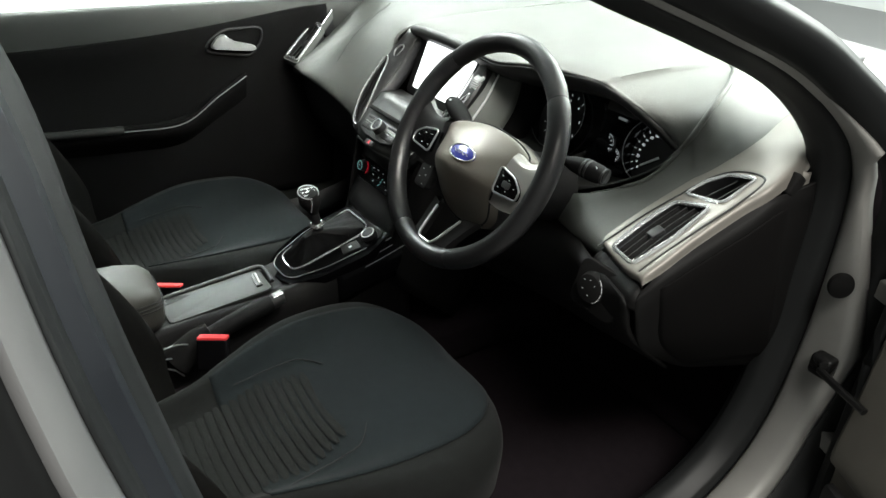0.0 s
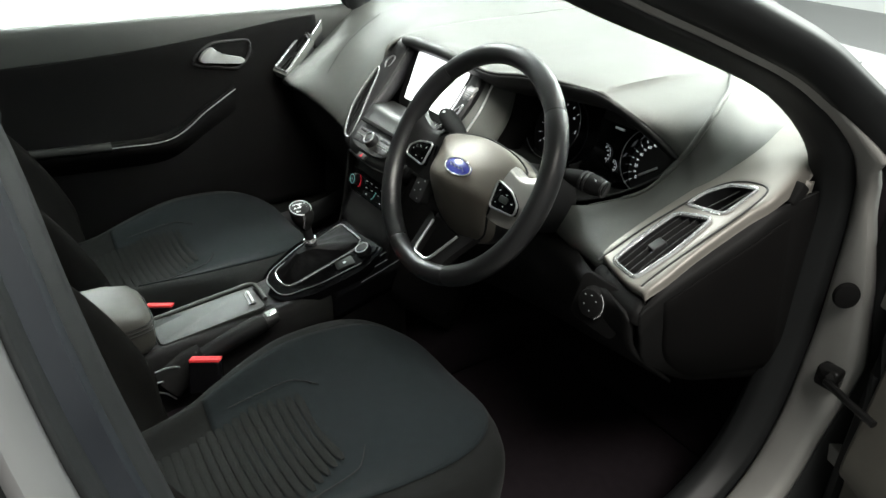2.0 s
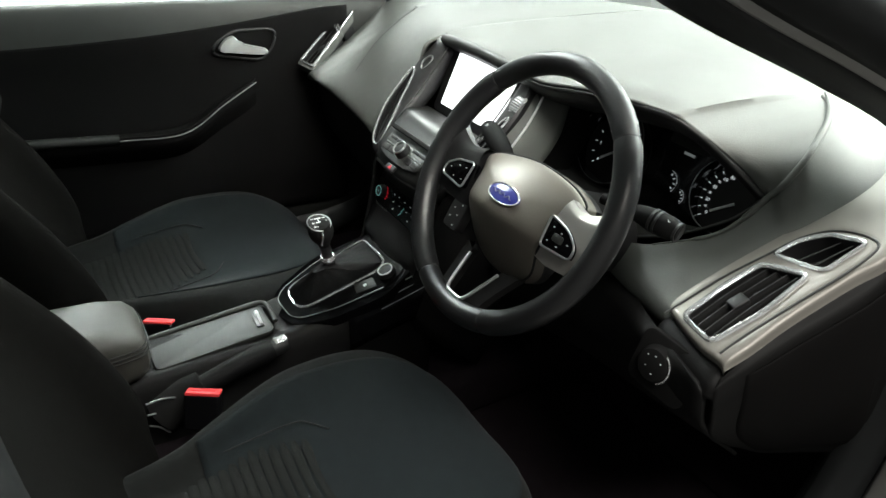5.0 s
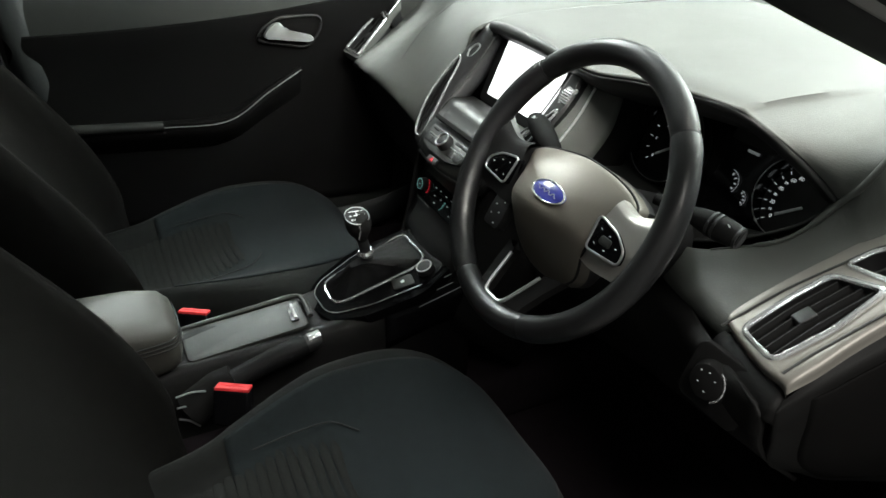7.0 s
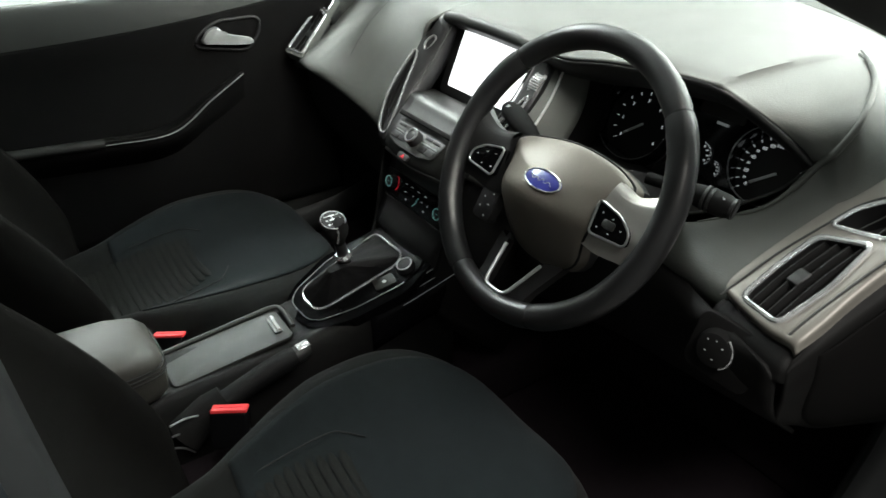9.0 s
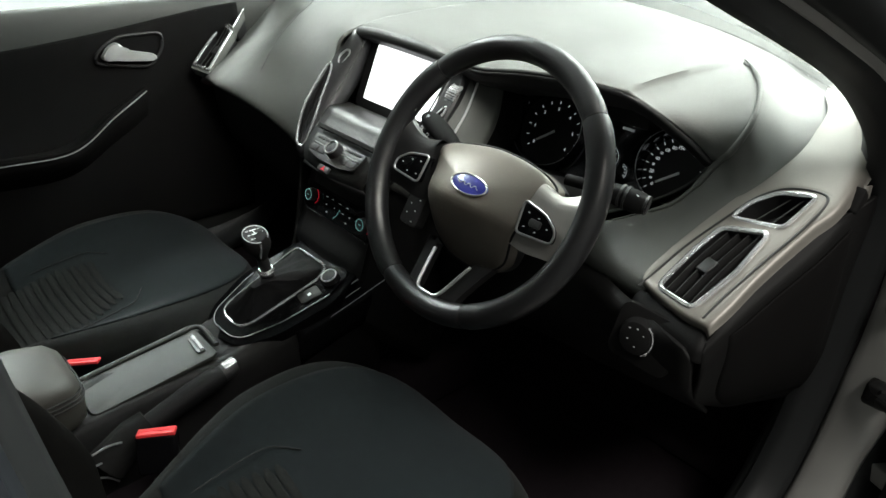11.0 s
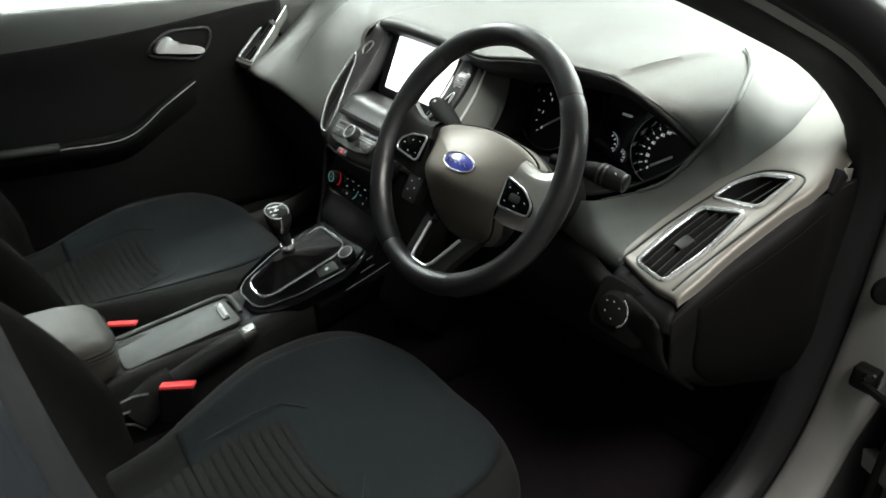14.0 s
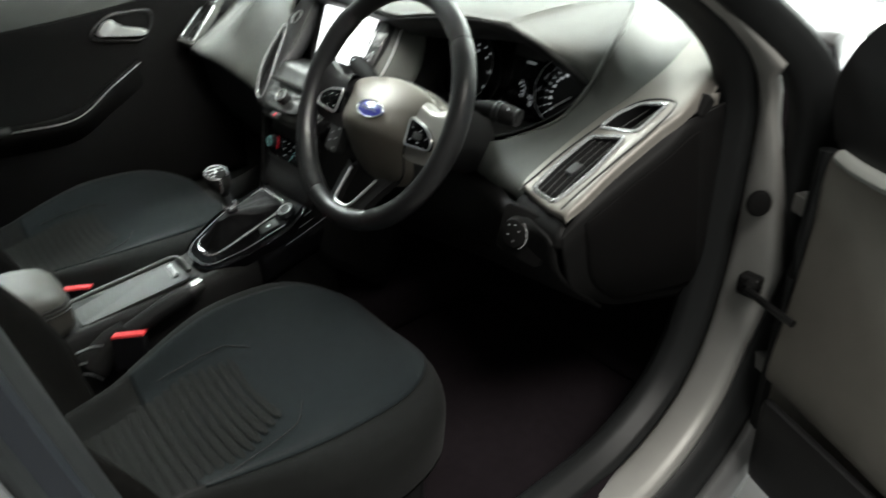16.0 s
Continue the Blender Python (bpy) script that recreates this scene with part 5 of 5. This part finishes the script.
part("lid_edge", tube(crv([LID @ Vector(p) for p in ((-0.050, -0.125, 0.001), (-0.050, 0.05, 0.002), (-0.047, 0.100, 0.003), (-0.03, 0.112, 0.002), (0.02, 0.110, 0.0))], 40), 0.005, 10, flat=0.8), LIDGREY, console, "raised rounded edge of the lid well")
slot = part("lid_pull", prism(rounded(0.048, 0.014, 0.005), 0.0, 0.003, LID @ Matrix.Translation((0.0, 0.085, 0)) @ Matrix.Rotation(radians(-4), 4, "Z")), BLACK, console, "black pull recess")
part("pull_bar", tube([LID @ Vector((-0.021, 0.088, 0.004)), LID @ Vector((0.021, 0.085, 0.004))], 0.0035, 8), BRIGHT, slot, "bright bar")
# glossy gear surround
GM = frame_from((-0.012, -0.085, 0.550), (0, 0.894, 0.447), (0, -0.447, 0.894))
SUR = [(-0.062, 0.118), (0.100, 0.128), (0.116, 0.050), (0.083, -0.049), (0.039, -0.108), (-0.037, -0.127), (-0.082, -0.103), (-0.100, -0.01)]
part("gear_surround", prism(soften(SUR, 0.02, 5), -0.02, 0.0, GM, 0.003, 3), SURROUND, console, "piano-black gear surround")
part("surround_plate", prism(soften([(-0.058, 0.104), (0.092, 0.110), (0.098, 0.060), (0.068, -0.03), (0.034, -0.09), (0.01, -0.104), (-0.050, -0.106), (-0.070, -0.088), (-0.080, -0.01)], 0.014, 5), 0.0, 0.003, GM, 0.001), PLATE, console, "charcoal inner plate")
BZ = soften([(-0.052, 0.092), (0.040, 0.094), (0.052, 0.074), (0.021, -0.068), (0.004, -0.085), (-0.040, -0.086), (-0.060, -0.074)], 0.016, 6)
part("boot_bezel", tube([GM @ Vector((x, y, 0.004)) for x, y in BZ], 0.0027, 8, closed=True, up=(0, -0.447, 0.894)), CHROME, console, "chrome bezel round the gaiter")
sb = part("start_button", disc(0.0165, 0.0155, 0.0, 0.011, GM @ Matrix.Translation((0.072, 0.080, 0.002)), 32, 0.0015), BLACK, console, "round black start button")
part("start_ring", tube([GM @ Matrix.Translation((0.072, 0.080, 0.013)) @ Vector((0.0135 * math.cos(a), 0.0135 * math.sin(a), 0)) for a in (2 * math.pi * j / 32 for j in range(32))], 0.0014, 6, closed=True), BRIGHT, sb, "chrome ring")
part("switch_plate", prism(soften([(0.060, 0.055), (0.088, 0.050), (0.072, 0.014), (0.046, 0.020)], 0.004), 0.003, 0.006, GM, 0.001), LIDGREY, console, "flat grey switch")
part("switch_sign", box((0.064, 0.032, 0.006), (0.070, 0.038, 0.0066), 0, GM), LIT, console)
part("side_sweep", skin(net([[(0.066, -0.10, 0.535), (0.085, -0.02, 0.572), (0.100, 0.05, 0.61)], [(0.084, -0.10, 0.515), (0.105, -0.02, 0.552), (0.118, 0.05, 0.59)], [(0.088, -0.10, 0.46), (0.108, -0.02, 0.50), (0.12, 0.05, 0.52)]], 8, 14)), SURROUND, console, "glossy side of the console", thick=0.004)
PL = soften([(-0.058, 0.104), (0.092, 0.110), (0.098, 0.060), (0.068, -0.03), (0.034, -0.09), (0.01, -0.104), (-0.050, -0.106), (-0.070, -0.088), (-0.080, -0.01)], 0.014, 5)
part("plate_highlight", tube([GM @ Vector((x * 1.01, y * 1.01, 0.0025)) for x, y in PL[15:]], 0.0009, 6, up=(0, -0.447, 0.894)), SATIN, console, "highlight on the plate's edge, made as a thin bright tube")
for dz, dx, r in ((0.003, 0.004, 0.0010), (-0.008, 0.013, 0.0008), (-0.018, 0.022, 0.0008)):
    part("sweep_line", tube(crv([(0.062 + dx, -0.085, 0.537 + dz), (0.083 + dx, -0.02, 0.572 + dz), (0.103 + dx, 0.055, 0.612 + dz)], 24), r, 6), SATIN, console, "thin bright line along the console's side")
# armrest
ARMB = []
for y, w, lo, hi in ((-0.424, 0.034, 0.505, 0.545), (-0.430, 0.056, 0.492, 0.566), (-0.446, 0.067, 0.484, 0.580), (-0.486, 0.073, 0.478, 0.588), (-0.60, 0.074, 0.476, 0.592), (-0.78, 0.074, 0.476, 0.592), (-0.80, 0.064, 0.49, 0.58)):
    ring = [(w * math.copysign(abs(math.cos(a)) ** 0.45, math.cos(a)) - 0.012, y - 0.0 * math.sin(a), (lo + hi) / 2 + (hi - lo) / 2 * math.copysign(abs(math.sin(a)) ** 0.55, math.sin(a))) for a in (2 * math.pi * j / 32 for j in range(32))]
    ARMB.append([Vector(p) for p in ring])
armrest = thing("armrest_box", (0, -0.6, 0.46), "padded grey vinyl armrest box with double stitching", "armrest")
part("pad", skin(ARMB, wrap_v=True, caps=True), VINYL, armrest, "grey vinyl pad")
for z, w, y0 in ((0.540, 1.0, 0.0), (0.547, 0.998, -0.0006), (0.554, 0.992, -0.002)):
    seam = [Vector((x * w - 0.012, y + y0, z)) for x, y in ((0.0745, -0.70), (0.0745, -0.55), (0.0742, -0.49), (0.0685, -0.447), (0.058, -0.431), (0.036, -0.4235), (0.0, -0.4230), (-0.036, -0.4235), (-0.058, -0.431))]
    part("stitching", tube(crv(seam, 50), 0.0013, 5), THREAD, armrest, "dark stitched seam")

# ---------------------------------------------------------------- gear lever
lever = thing("gear_lever", (-0.005, -0.09, 0.55), "black gear lever with chrome-topped knob and leather gaiter", "gear lever")
BOOT = []
for k, (z, sx, sy) in enumerate(((0.002, 0.97, 0.98), (0.010, 0.86, 0.88), (0.020, 0.68, 0.70), (0.030, 0.48, 0.52), (0.042, 0.30, 0.32), (0.052, 0.20, 0.13))):
    row = []
    loop = crv([(x, y, 0) for x, y in BZ], 48, closed=True)
    for j, p in enumerate(loop):
        fold = 1 + (0.06 if 0 < k < 5 else 0) * (math.sin(j * 1.7 + k * 1.3) + 0.6 * math.sin(j * 0.9 - k * 2.1))
        row.append(GM @ Vector((p.x * sx * fold - 0.004 + 0.003 * k, (p.y * sy) * fold - 0.003 * k, z)))
    BOOT.append(row)
part("gaiter", skin(BOOT, wrap_v=True, caps=True), GRIP, lever, "wrinkled black leather gaiter")
ring_c, knob_c = Vector((-0.005, -0.102, 0.608)), Vector((0.0, -0.118, 0.675))
up = (knob_c - ring_c).normalized()
part("collar", tube([ring_c - up * 0.005, ring_c, ring_c + up * 0.005], [0.0135, 0.0150, 0.0120], 20, up=(1, 0, 0)), CHROME, lever, "chrome collar")
part("stem", tube([ring_c - up * 0.02, ring_c + up * 0.03], [0.011, 0.0095], 16, up=(1, 0, 0)), BLACK, lever)
KN = [(0.012, 0.0085), (0.026, 0.0085), (0.038, 0.0130), (0.048, 0.0190), (0.058, 0.0222), (0.068, 0.0220), (0.076, 0.0185), (0.0795, 0.010), (0.0805, 0.002)]
part("knob", tube([ring_c + up * h for h, r in KN], [r for h, r in KN], 24, up=(1, 0, 0)), MATT, lever, "black gear knob")
KT = frame_from(ring_c + up * 0.0775, (0, 1, 0), (up + Vector((0.34, -0.50, 0))).normalized())
cap = part("knob_cap", disc(0.0215, 0.0200, -0.006, 0.003, KT @ Matrix.Diagonal((0.9, 1.0, 1, 1)), 28, 0.001), KNOB_TOP, lever, "dark shift pattern plate")
part("cap_ring", tube([KT @ Vector((0.0190 * math.cos(a), 0.0210 * math.sin(a), 0.0022)) for a in (2 * math.pi * j / 32 for j in range(32))], 0.0010, 6, closed=True), SATIN, cap, "satin ring round the plate")
for x in (-0.009, 0.0, 0.009):
    part("shift_line", box((x - 0.0008, -0.006, 0.003), (x + 0.0008, 0.006, 0.0037), 0, KT), WHITE, cap)
part("shift_line", box((-0.009, -0.0008, 0.003), (0.009, 0.0008, 0.0036), 0, KT), WHITE, cap)
for text, x, y in (("1", -0.009, 0.0105), ("3", 0, 0.0115), ("5", 0.009, 0.0105), ("2", -0.009, -0.0105), ("4", 0, -0.0115), ("6", 0.009, -0.0105)):
    part("shift_figure", lettering(text, 0.0072, KT @ Matrix.Translation((x, y, 0.0034))), WHITE, cap)
part("knob_edge", tube(crv([ring_c + up * 0.070 + Vector((0.0215, -0.004, 0)), ring_c + up * 0.060 + Vector((0.0235, -0.006, 0)), ring_c + up * 0.042 + Vector((0.020, -0.010, 0))], 10), 0.0018, 6), CHROME, lever, "bright edge of the knob")

# ---------------------------------------------------------------- handbrake
brake = thing("handbrake_lever", (0.085, -0.36, 0.46), "black handbrake lever with a chrome release button", "handbrake")
hb = crv([(0.088, -0.44, 0.445), (0.087, -0.37, 0.472), (0.087, -0.30, 0.497), (0.087, -0.245, 0.511), (0.087, -0.235, 0.513)], 24)
part("grip", tube(hb, [0.017] * 8 + [0.0175] * 8 + [0.018] * 6 + [0.016, 0.012], 16), GRIP, brake, "black leather grip")
part("grip_end", tube([(0.087, -0.243, 0.5115), (0.087, -0.226, 0.5145), (0.087, -0.216, 0.516)], [0.0145, 0.014, 0.010], 16), BLACK, brake)
part("release_button", box((-0.009, -0.012, 0.009), (0.009, 0.012, 0.016), 0.003, frame_from((0.087, -0.226, 0.514), (0, 1, 0.2), (0, -0.2, 1))), CHROME, brake, "chrome release button")
part("boot", tube([(0.088, -0.43, 0.44), (0.087, -0.385, 0.475), (0.0865, -0.362, 0.485)], [0.030, 0.024, 0.019], 16), MATT, brake, "wrinkled black boot")

# ---------------------------------------------------------------- seats
CX = 0.372


def seat(name, label):
    s = thing(name, (CX, -0.3, 0.26), label, "car seat", "front seats")
    ys = [-0.56, -0.44, -0.376, -0.30, -0.23, -0.14, -0.080, -0.038, -0.008]
    half = [0.160, 0.178, 0.207, 0.242, 0.262, 0.262, 0.240, 0.196, 0.134]
    top = [0.442, 0.450, 0.460, 0.474, 0.488, 0.500, 0.502, 0.496, 0.478]
    bols = [0.030, 0.036, 0.036, 0.032, 0.024, 0.010, 0.004, 0.0, 0.0]
    rows = []
    for y, h, z, b in zip(ys, half, top, bols):
        rows.append([(CX - h * 0.97, y, z - 0.11), (CX - h, y, z - 0.035), (CX - h * 0.94, y, z + b * 0.6 - 0.010), (CX - h * 0.78, y, z + b), (CX - h * 0.52, y, z + 0.004), (CX, y, z), (CX + h * 0.52, y, z + 0.004), (CX + h * 0.78, y, z + b), (CX + h * 0.94, y, z + b * 0.6 - 0.010), (CX + h, y, z - 0.035), (CX + h * 0.97, y, z - 0.11)])
    rows.append([(CX + k * 0.036, 0.006 - 0.0018 * k * k, 0.446 - 0.0008 * k * k) for k in range(-5, 6)])
    rows.append([(CX + k * 0.037, -0.006 - 0.0020 * k * k, 0.36) for k in range(-5, 6)])
    g = net(rows, 54, 60)
    part("cushion", skin(g), SEAT, s, "dark fabric seat cushion", thick=0.01)
    # ribbed insert in the rear of the cushion
    part("centre_panel", skin([[p + Vector((0, 0, 0.0022)) for p in row[18:42]] for row in g[8:46]]), SEAT_MID, s, "fabric centre of the cushion, bluish light put into its colour", thick=0.002)
    zz = lambda y: np.interp(y, ys, top)
    for i in range(17):
        y = -0.50 + 0.0145 * i
        wide = 0.118 - 0.030 * max(0, i - 11) / 5
        rib = [(CX + wide * k, y + 0.004 * k * k, zz(y) + 0.0024 + 0.004 * k * k) for k in np.linspace(-1, 1, 13)]
        part("rib", tube(rib, [0.003] + [0.0070] * 11 + [0.003], 8, flat=0.12), SEAT_RIB, s, "ribbed insert")
    for sx in (-1, 1):
        seam = [(CX + sx * x, y, zz(y) + dz) for x, y, dz in ((0.126, -0.44, 0.013), (0.128, -0.33, 0.012), (0.124, -0.265, 0.009), (0.112, -0.245, 0.006), (0.085, -0.225, 0.005))]
        part("seam", tube(crv(seam, 30), 0.0011, 5), THREAD, s, "dark stitched seam")
    part("plinth", merged(box((CX - 0.21, -0.52, 0.24), (CX + 0.21, -0.08, 0.37), 0.03)), BLACK, s, "black seat base")
    part("side_cover", skin(net([[(CX + 0.20, -0.60, 0.44), (CX + 0.234, -0.35, 0.41), (CX + 0.225, -0.12, 0.43)], [(CX + 0.245, -0.60, 0.38), (CX + 0.252, -0.35, 0.35), (CX + 0.235, -0.12, 0.38)], [(CX + 0.245, -0.60, 0.28), (CX + 0.25, -0.35, 0.27), (CX + 0.225, -0.12, 0.30)]], 10, 14)), PANEL, s, "grey plastic side cover", thick=0.006)
    # backrest: rows go up along the recline
    brow = []
    for z, h, bol in ((0.30, 0.215, 0.010), (0.40, 0.222, 0.038), (0.50, 0.228, 0.078), (0.60, 0.235, 0.122), (0.74, 0.236, 0.132), (0.90, 0.225, 0.072), (1.02, 0.19, 0.03), (1.07, 0.12, 0.0)):
        y = -0.53 - 0.50 * (z - 0.5) if z < 0.8 else -0.68 - 0.36 * (z - 0.8)
        brow.append([(CX + k * h, y + 0.93 * off, z - 0.36 * max(off, 0)) for k, off in ((-0.95, -0.10), (-1.0, -0.01), (-0.97, 0.7 * bol), (-0.86, bol), (-0.62, 0.25 * bol), (0, 0.0), (0.62, 0.25 * bol), (0.86, bol), (0.97, 0.7 * bol), (1.0, -0.01), (0.95, -0.10))])
    part("backrest", skin(net(brow, 40, 48)), SEAT_SHADED, s, "fabric backrest with side bolsters, darkened for shade", thick=0.012)
    part("back_panel", box((CX - 0.19, -0.03, 0.0), (CX + 0.19, 0.03, 0.58), 0.02, Matrix.Translation((0, -0.60, 0.46)) @ Matrix.Rotation(radians(24), 4, "X")), BLACK, s, "hard back shell")
    hr = part("headrest", box((CX - 0.125, -0.05, -0.09), (CX + 0.125, 0.05, 0.09), 0.04, Matrix.Translation((0, -0.86, 1.20)) @ Matrix.Rotation(radians(16), 4, "X")), SEAT, s, "fabric headrest")
    for sx in (-1, 1):
        part("headrest_post", tube([(CX + sx * 0.06, -0.80, 1.03), (CX + sx * 0.06, -0.85, 1.14)], 0.006, 8), CHROME, s)
    return s


dseat = seat("driver_seat", "dark grey fabric driver's seat with ribbed insert")
pseat = copy_thing(dseat, Matrix.Translation((-CX + 0.012, -0.3, 0.252)))
pseat.name = "passenger_seat"
tagged(pseat, "dark grey fabric passenger seat with ribbed insert")


def buckle(at, tilt, label):
    b = thing("seat_belt_buckle", at, label, "buckle", "seat belt buckles")
    m = Matrix.Translation(vec(at)) @ Matrix.Rotation(radians(tilt), 4, "Z") @ Matrix.Rotation(radians(-18), 4, "X")
    part("case", box((-0.028, -0.013, -0.060), (0.028, 0.013, -0.001), 0.006, m), SURROUND, b, "black buckle case")
    part("button", box((-0.026, -0.011, -0.004), (0.026, 0.011, 0.002), 0.002, m), RED, b, "red release button")
    part("button_slot", box((-0.018, -0.0015, 0.002), (0.018, 0.0015, 0.0026), 0, m), RED_LIT, b)
    part("stalk", tube([m @ Vector((0, 0, -0.07)), m @ Vector((0, -0.02, -0.16))], 0.010, 8), MATT, b, "black stalk")


buckle((0.150, -0.372, 0.516), 60, "black seat belt buckle with red button beside the driver's seat")
buckle((-0.120, -0.386, 0.482), 60, "black seat belt buckle with red button beside the passenger seat")

# ---------------------------------------------------------------- lamp switch under the end vent
LS = frame_from((0.603, 0.084, 0.726), (0.05, 0.25, 0.97), (0.1, -0.97, 0.25))
lamp = thing("lamp_switch", (0.605, 0.09, 0.715), "black rotary lamp switch with a bright edge", "switch")
part("plate", prism(rounded(0.085, 0.075, 0.014), -0.006, 0.002, LS, 0.002), MATT, lamp)
part("dial", disc(0.025, 0.021, 0.002, 0.014, LS @ Matrix.Translation((-0.008, 0, 0)), 32, 0.002), MATT, lamp, "round dial")
part("edge", tube([LS @ Vector((-0.008 + 0.0232 * math.cos(a), 0.0232 * math.sin(a), 0.012)) for a in (radians(-50 + 11 * j) for j in range(11))], 0.0012, 6), CHROME, lamp, "bright arc")
for x, y in ((-0.018, 0.010), (-0.008, 0.013), (0.002, 0.008), (-0.016, -0.004), (-0.004, -0.010), (0.032, 0.006), (0.034, -0.008)):
    part("mark", box((x - 0.0010, y - 0.0005, 0.0142 if x < 0.01 else 0.002), (x + 0.0010, y + 0.0005, 0.0148 if x < 0.01 else 0.0028), 0, LS), LIT, lamp)

# ---------------------------------------------------------------- driver's door, standing open
DH = Vector((0.875, 0.40, 0.0))
ANG = radians(68)
DD = Vector((math.sin(ANG), -math.cos(ANG), 0))
DNRM = Vector((-math.cos(ANG), -math.sin(ANG), 0))
DM0 = Matrix((DD, DNRM, Vector((0, 0, 1)))).transposed().to_4x4()
DM0.translation = DH
ddoor = thing("driver_door", DH + Vector((0, 0, 0.3)), "open driver's door with card coloured as lit and black mirror triangle", "car door")


def dp(u, n, z):
    return DM0 @ Vector((u, n, z))


part("door_card", skin(net([[dp(u, 0.005, 0.30), dp(u, 0.020, 0.40), dp(u, 0.024, 0.47), dp(u, 0.040 + 0.03 * min(1, 3 * u), 0.50), dp(u, 0.034 + 0.02 * min(1, 3 * u), 0.62), dp(u, 0.030, 0.75), dp(u, 0.034, 0.83), dp(u, 0.026, 0.862), dp(u, 0.005, 0.868)] for u in (0.022, 0.05, 0.12, 0.4, 0.8, 1.02)], 24, 40)), CARD_LIT, ddoor, "moulded door card, outside light put into its grey-brown colour", thick=0.01)
part("pocket", skin(net([[dp(u, 0.022, 0.30), dp(u, 0.062, 0.32), dp(u, 0.070, 0.40), dp(u, 0.074, 0.475), dp(u, 0.060, 0.482)] for u in (0.06, 0.12, 0.4, 0.8, 1.0)], 16, 16)), BLACK, ddoor, "dark storage pocket low on the door", thick=0.004)
part("card_capping", tube(crv([dp(0.035, 0.026, 0.862), dp(0.10, 0.032, 0.855), dp(0.3, 0.034, 0.858), dp(1.0, 0.034, 0.87)], 30), 0.014, 10, flat=0.8), CAPPING_LIT, ddoor, "padded door top, strong light put into its pale colour")
part("door_shell", box((0.0, -0.10, 0.28), (1.04, 0.004, 0.86), 0.03, DM0), PAINT, ddoor, "silver outer door panel")
part("mirror_triangle", prism(soften([(0.030, 0.852), (0.36, 0.86), (0.34, 0.98), (0.24, 1.055), (0.10, 1.062), (0.036, 1.032), (0.000, 0.975), (-0.002, 0.93)], 0.03, 6), 0.0, 0.05, DM0 @ Matrix(((1, 0, 0, 0), (0, 0, 1, -0.02), (0, 1, 0, 0), (0, 0, 0, 1))), 0.008, 3), BLACK, ddoor, "black mirror triangle")
part("window_frame", tube(crv([dp(0.24, 0.0, 1.02), dp(0.32, -0.04, 1.14), dp(0.5, -0.07, 1.30), dp(0.95, -0.08, 1.36)], 24), 0.018, 8), RUBBER, ddoor, "black window frame")
part("edge_seal", tube(crv([dp(0.004, 0.012, 0.32), dp(0.010, 0.022, 0.6), dp(0.008, 0.022, 0.86)], 12), 0.012, 8), RUBBER, ddoor, "black rubber edge")
part("hinge", merged(box((-0.04, -0.01, 0.745), (0.012, 0.012, 0.775), 0.003, DM0), box((-0.04, -0.01, 0.46), (0.012, 0.012, 0.49), 0.003, DM0)), PAINT_SEAL, ddoor, "painted door hinge")
check = thing("door_check_strap", (0.815, 0.372, 0.615), "greasy black door check strap", "door check")
part("bracket", box((-0.017, -0.006, -0.018), (0.017, 0.020, 0.018), 0.006, Matrix.Translation((0.812, 0.374, 0.615))), GREASE, check, "pressed steel bracket")
part("arm", tube([(0.815, 0.365, 0.615), (0.86, 0.348, 0.614), (0.905, 0.335, 0.612)], 0.006, 8), GREASE, check, "steel arm")
part("bolt", disc(0.007, 0.006, 0, 0.008, frame_from((0.818, 0.370, 0.626), (0, 0, 1), (0.3, -1, 0)), 6), GREASE, check)
solid("jamb_hole", disc(0.0042, 0.0036, 0, 0.003, frame_from((0.799, 0.3885, 0.500), (0, 0.1, 1), (0.3, -0.95, 0)), 16), GREASE, "small rusty bolt hole in the door jamb", "bolt hole")
plug = solid("grommet", disc(0.021, 0.018, 0, 0.006, frame_from((0.796, 0.382, 0.750), (0, 0.1, 1), (0.55, -0.83, 0)) @ Matrix.Diagonal((0.85, 1, 1, 1)), 28, 0.002), MATT, "black rubber plug in the door jamb", "plug")


# ---------------------------------------------------------------- bare wiring beside the driver's seat
wires = thing("seat_wiring", (0.14, -0.45, 0.40), "thin bright wiring loops beside the driver's seat", "wiring")
for p, q in (((0.122, -0.452, 0.500), (0.100, -0.402, 0.478)), ((0.112, -0.452, 0.470), (0.090, -0.418, 0.440)), ((0.120, -0.452, 0.455), (0.106, -0.423, 0.418))):
    p, q = Vector(p), Vector(q)
    part("wire", tube(crv([p, p.lerp(q, 0.5) + Vector((0, 0, 0.004)), q], 14), 0.0016, 6), SATIN, wires, "grey wire")
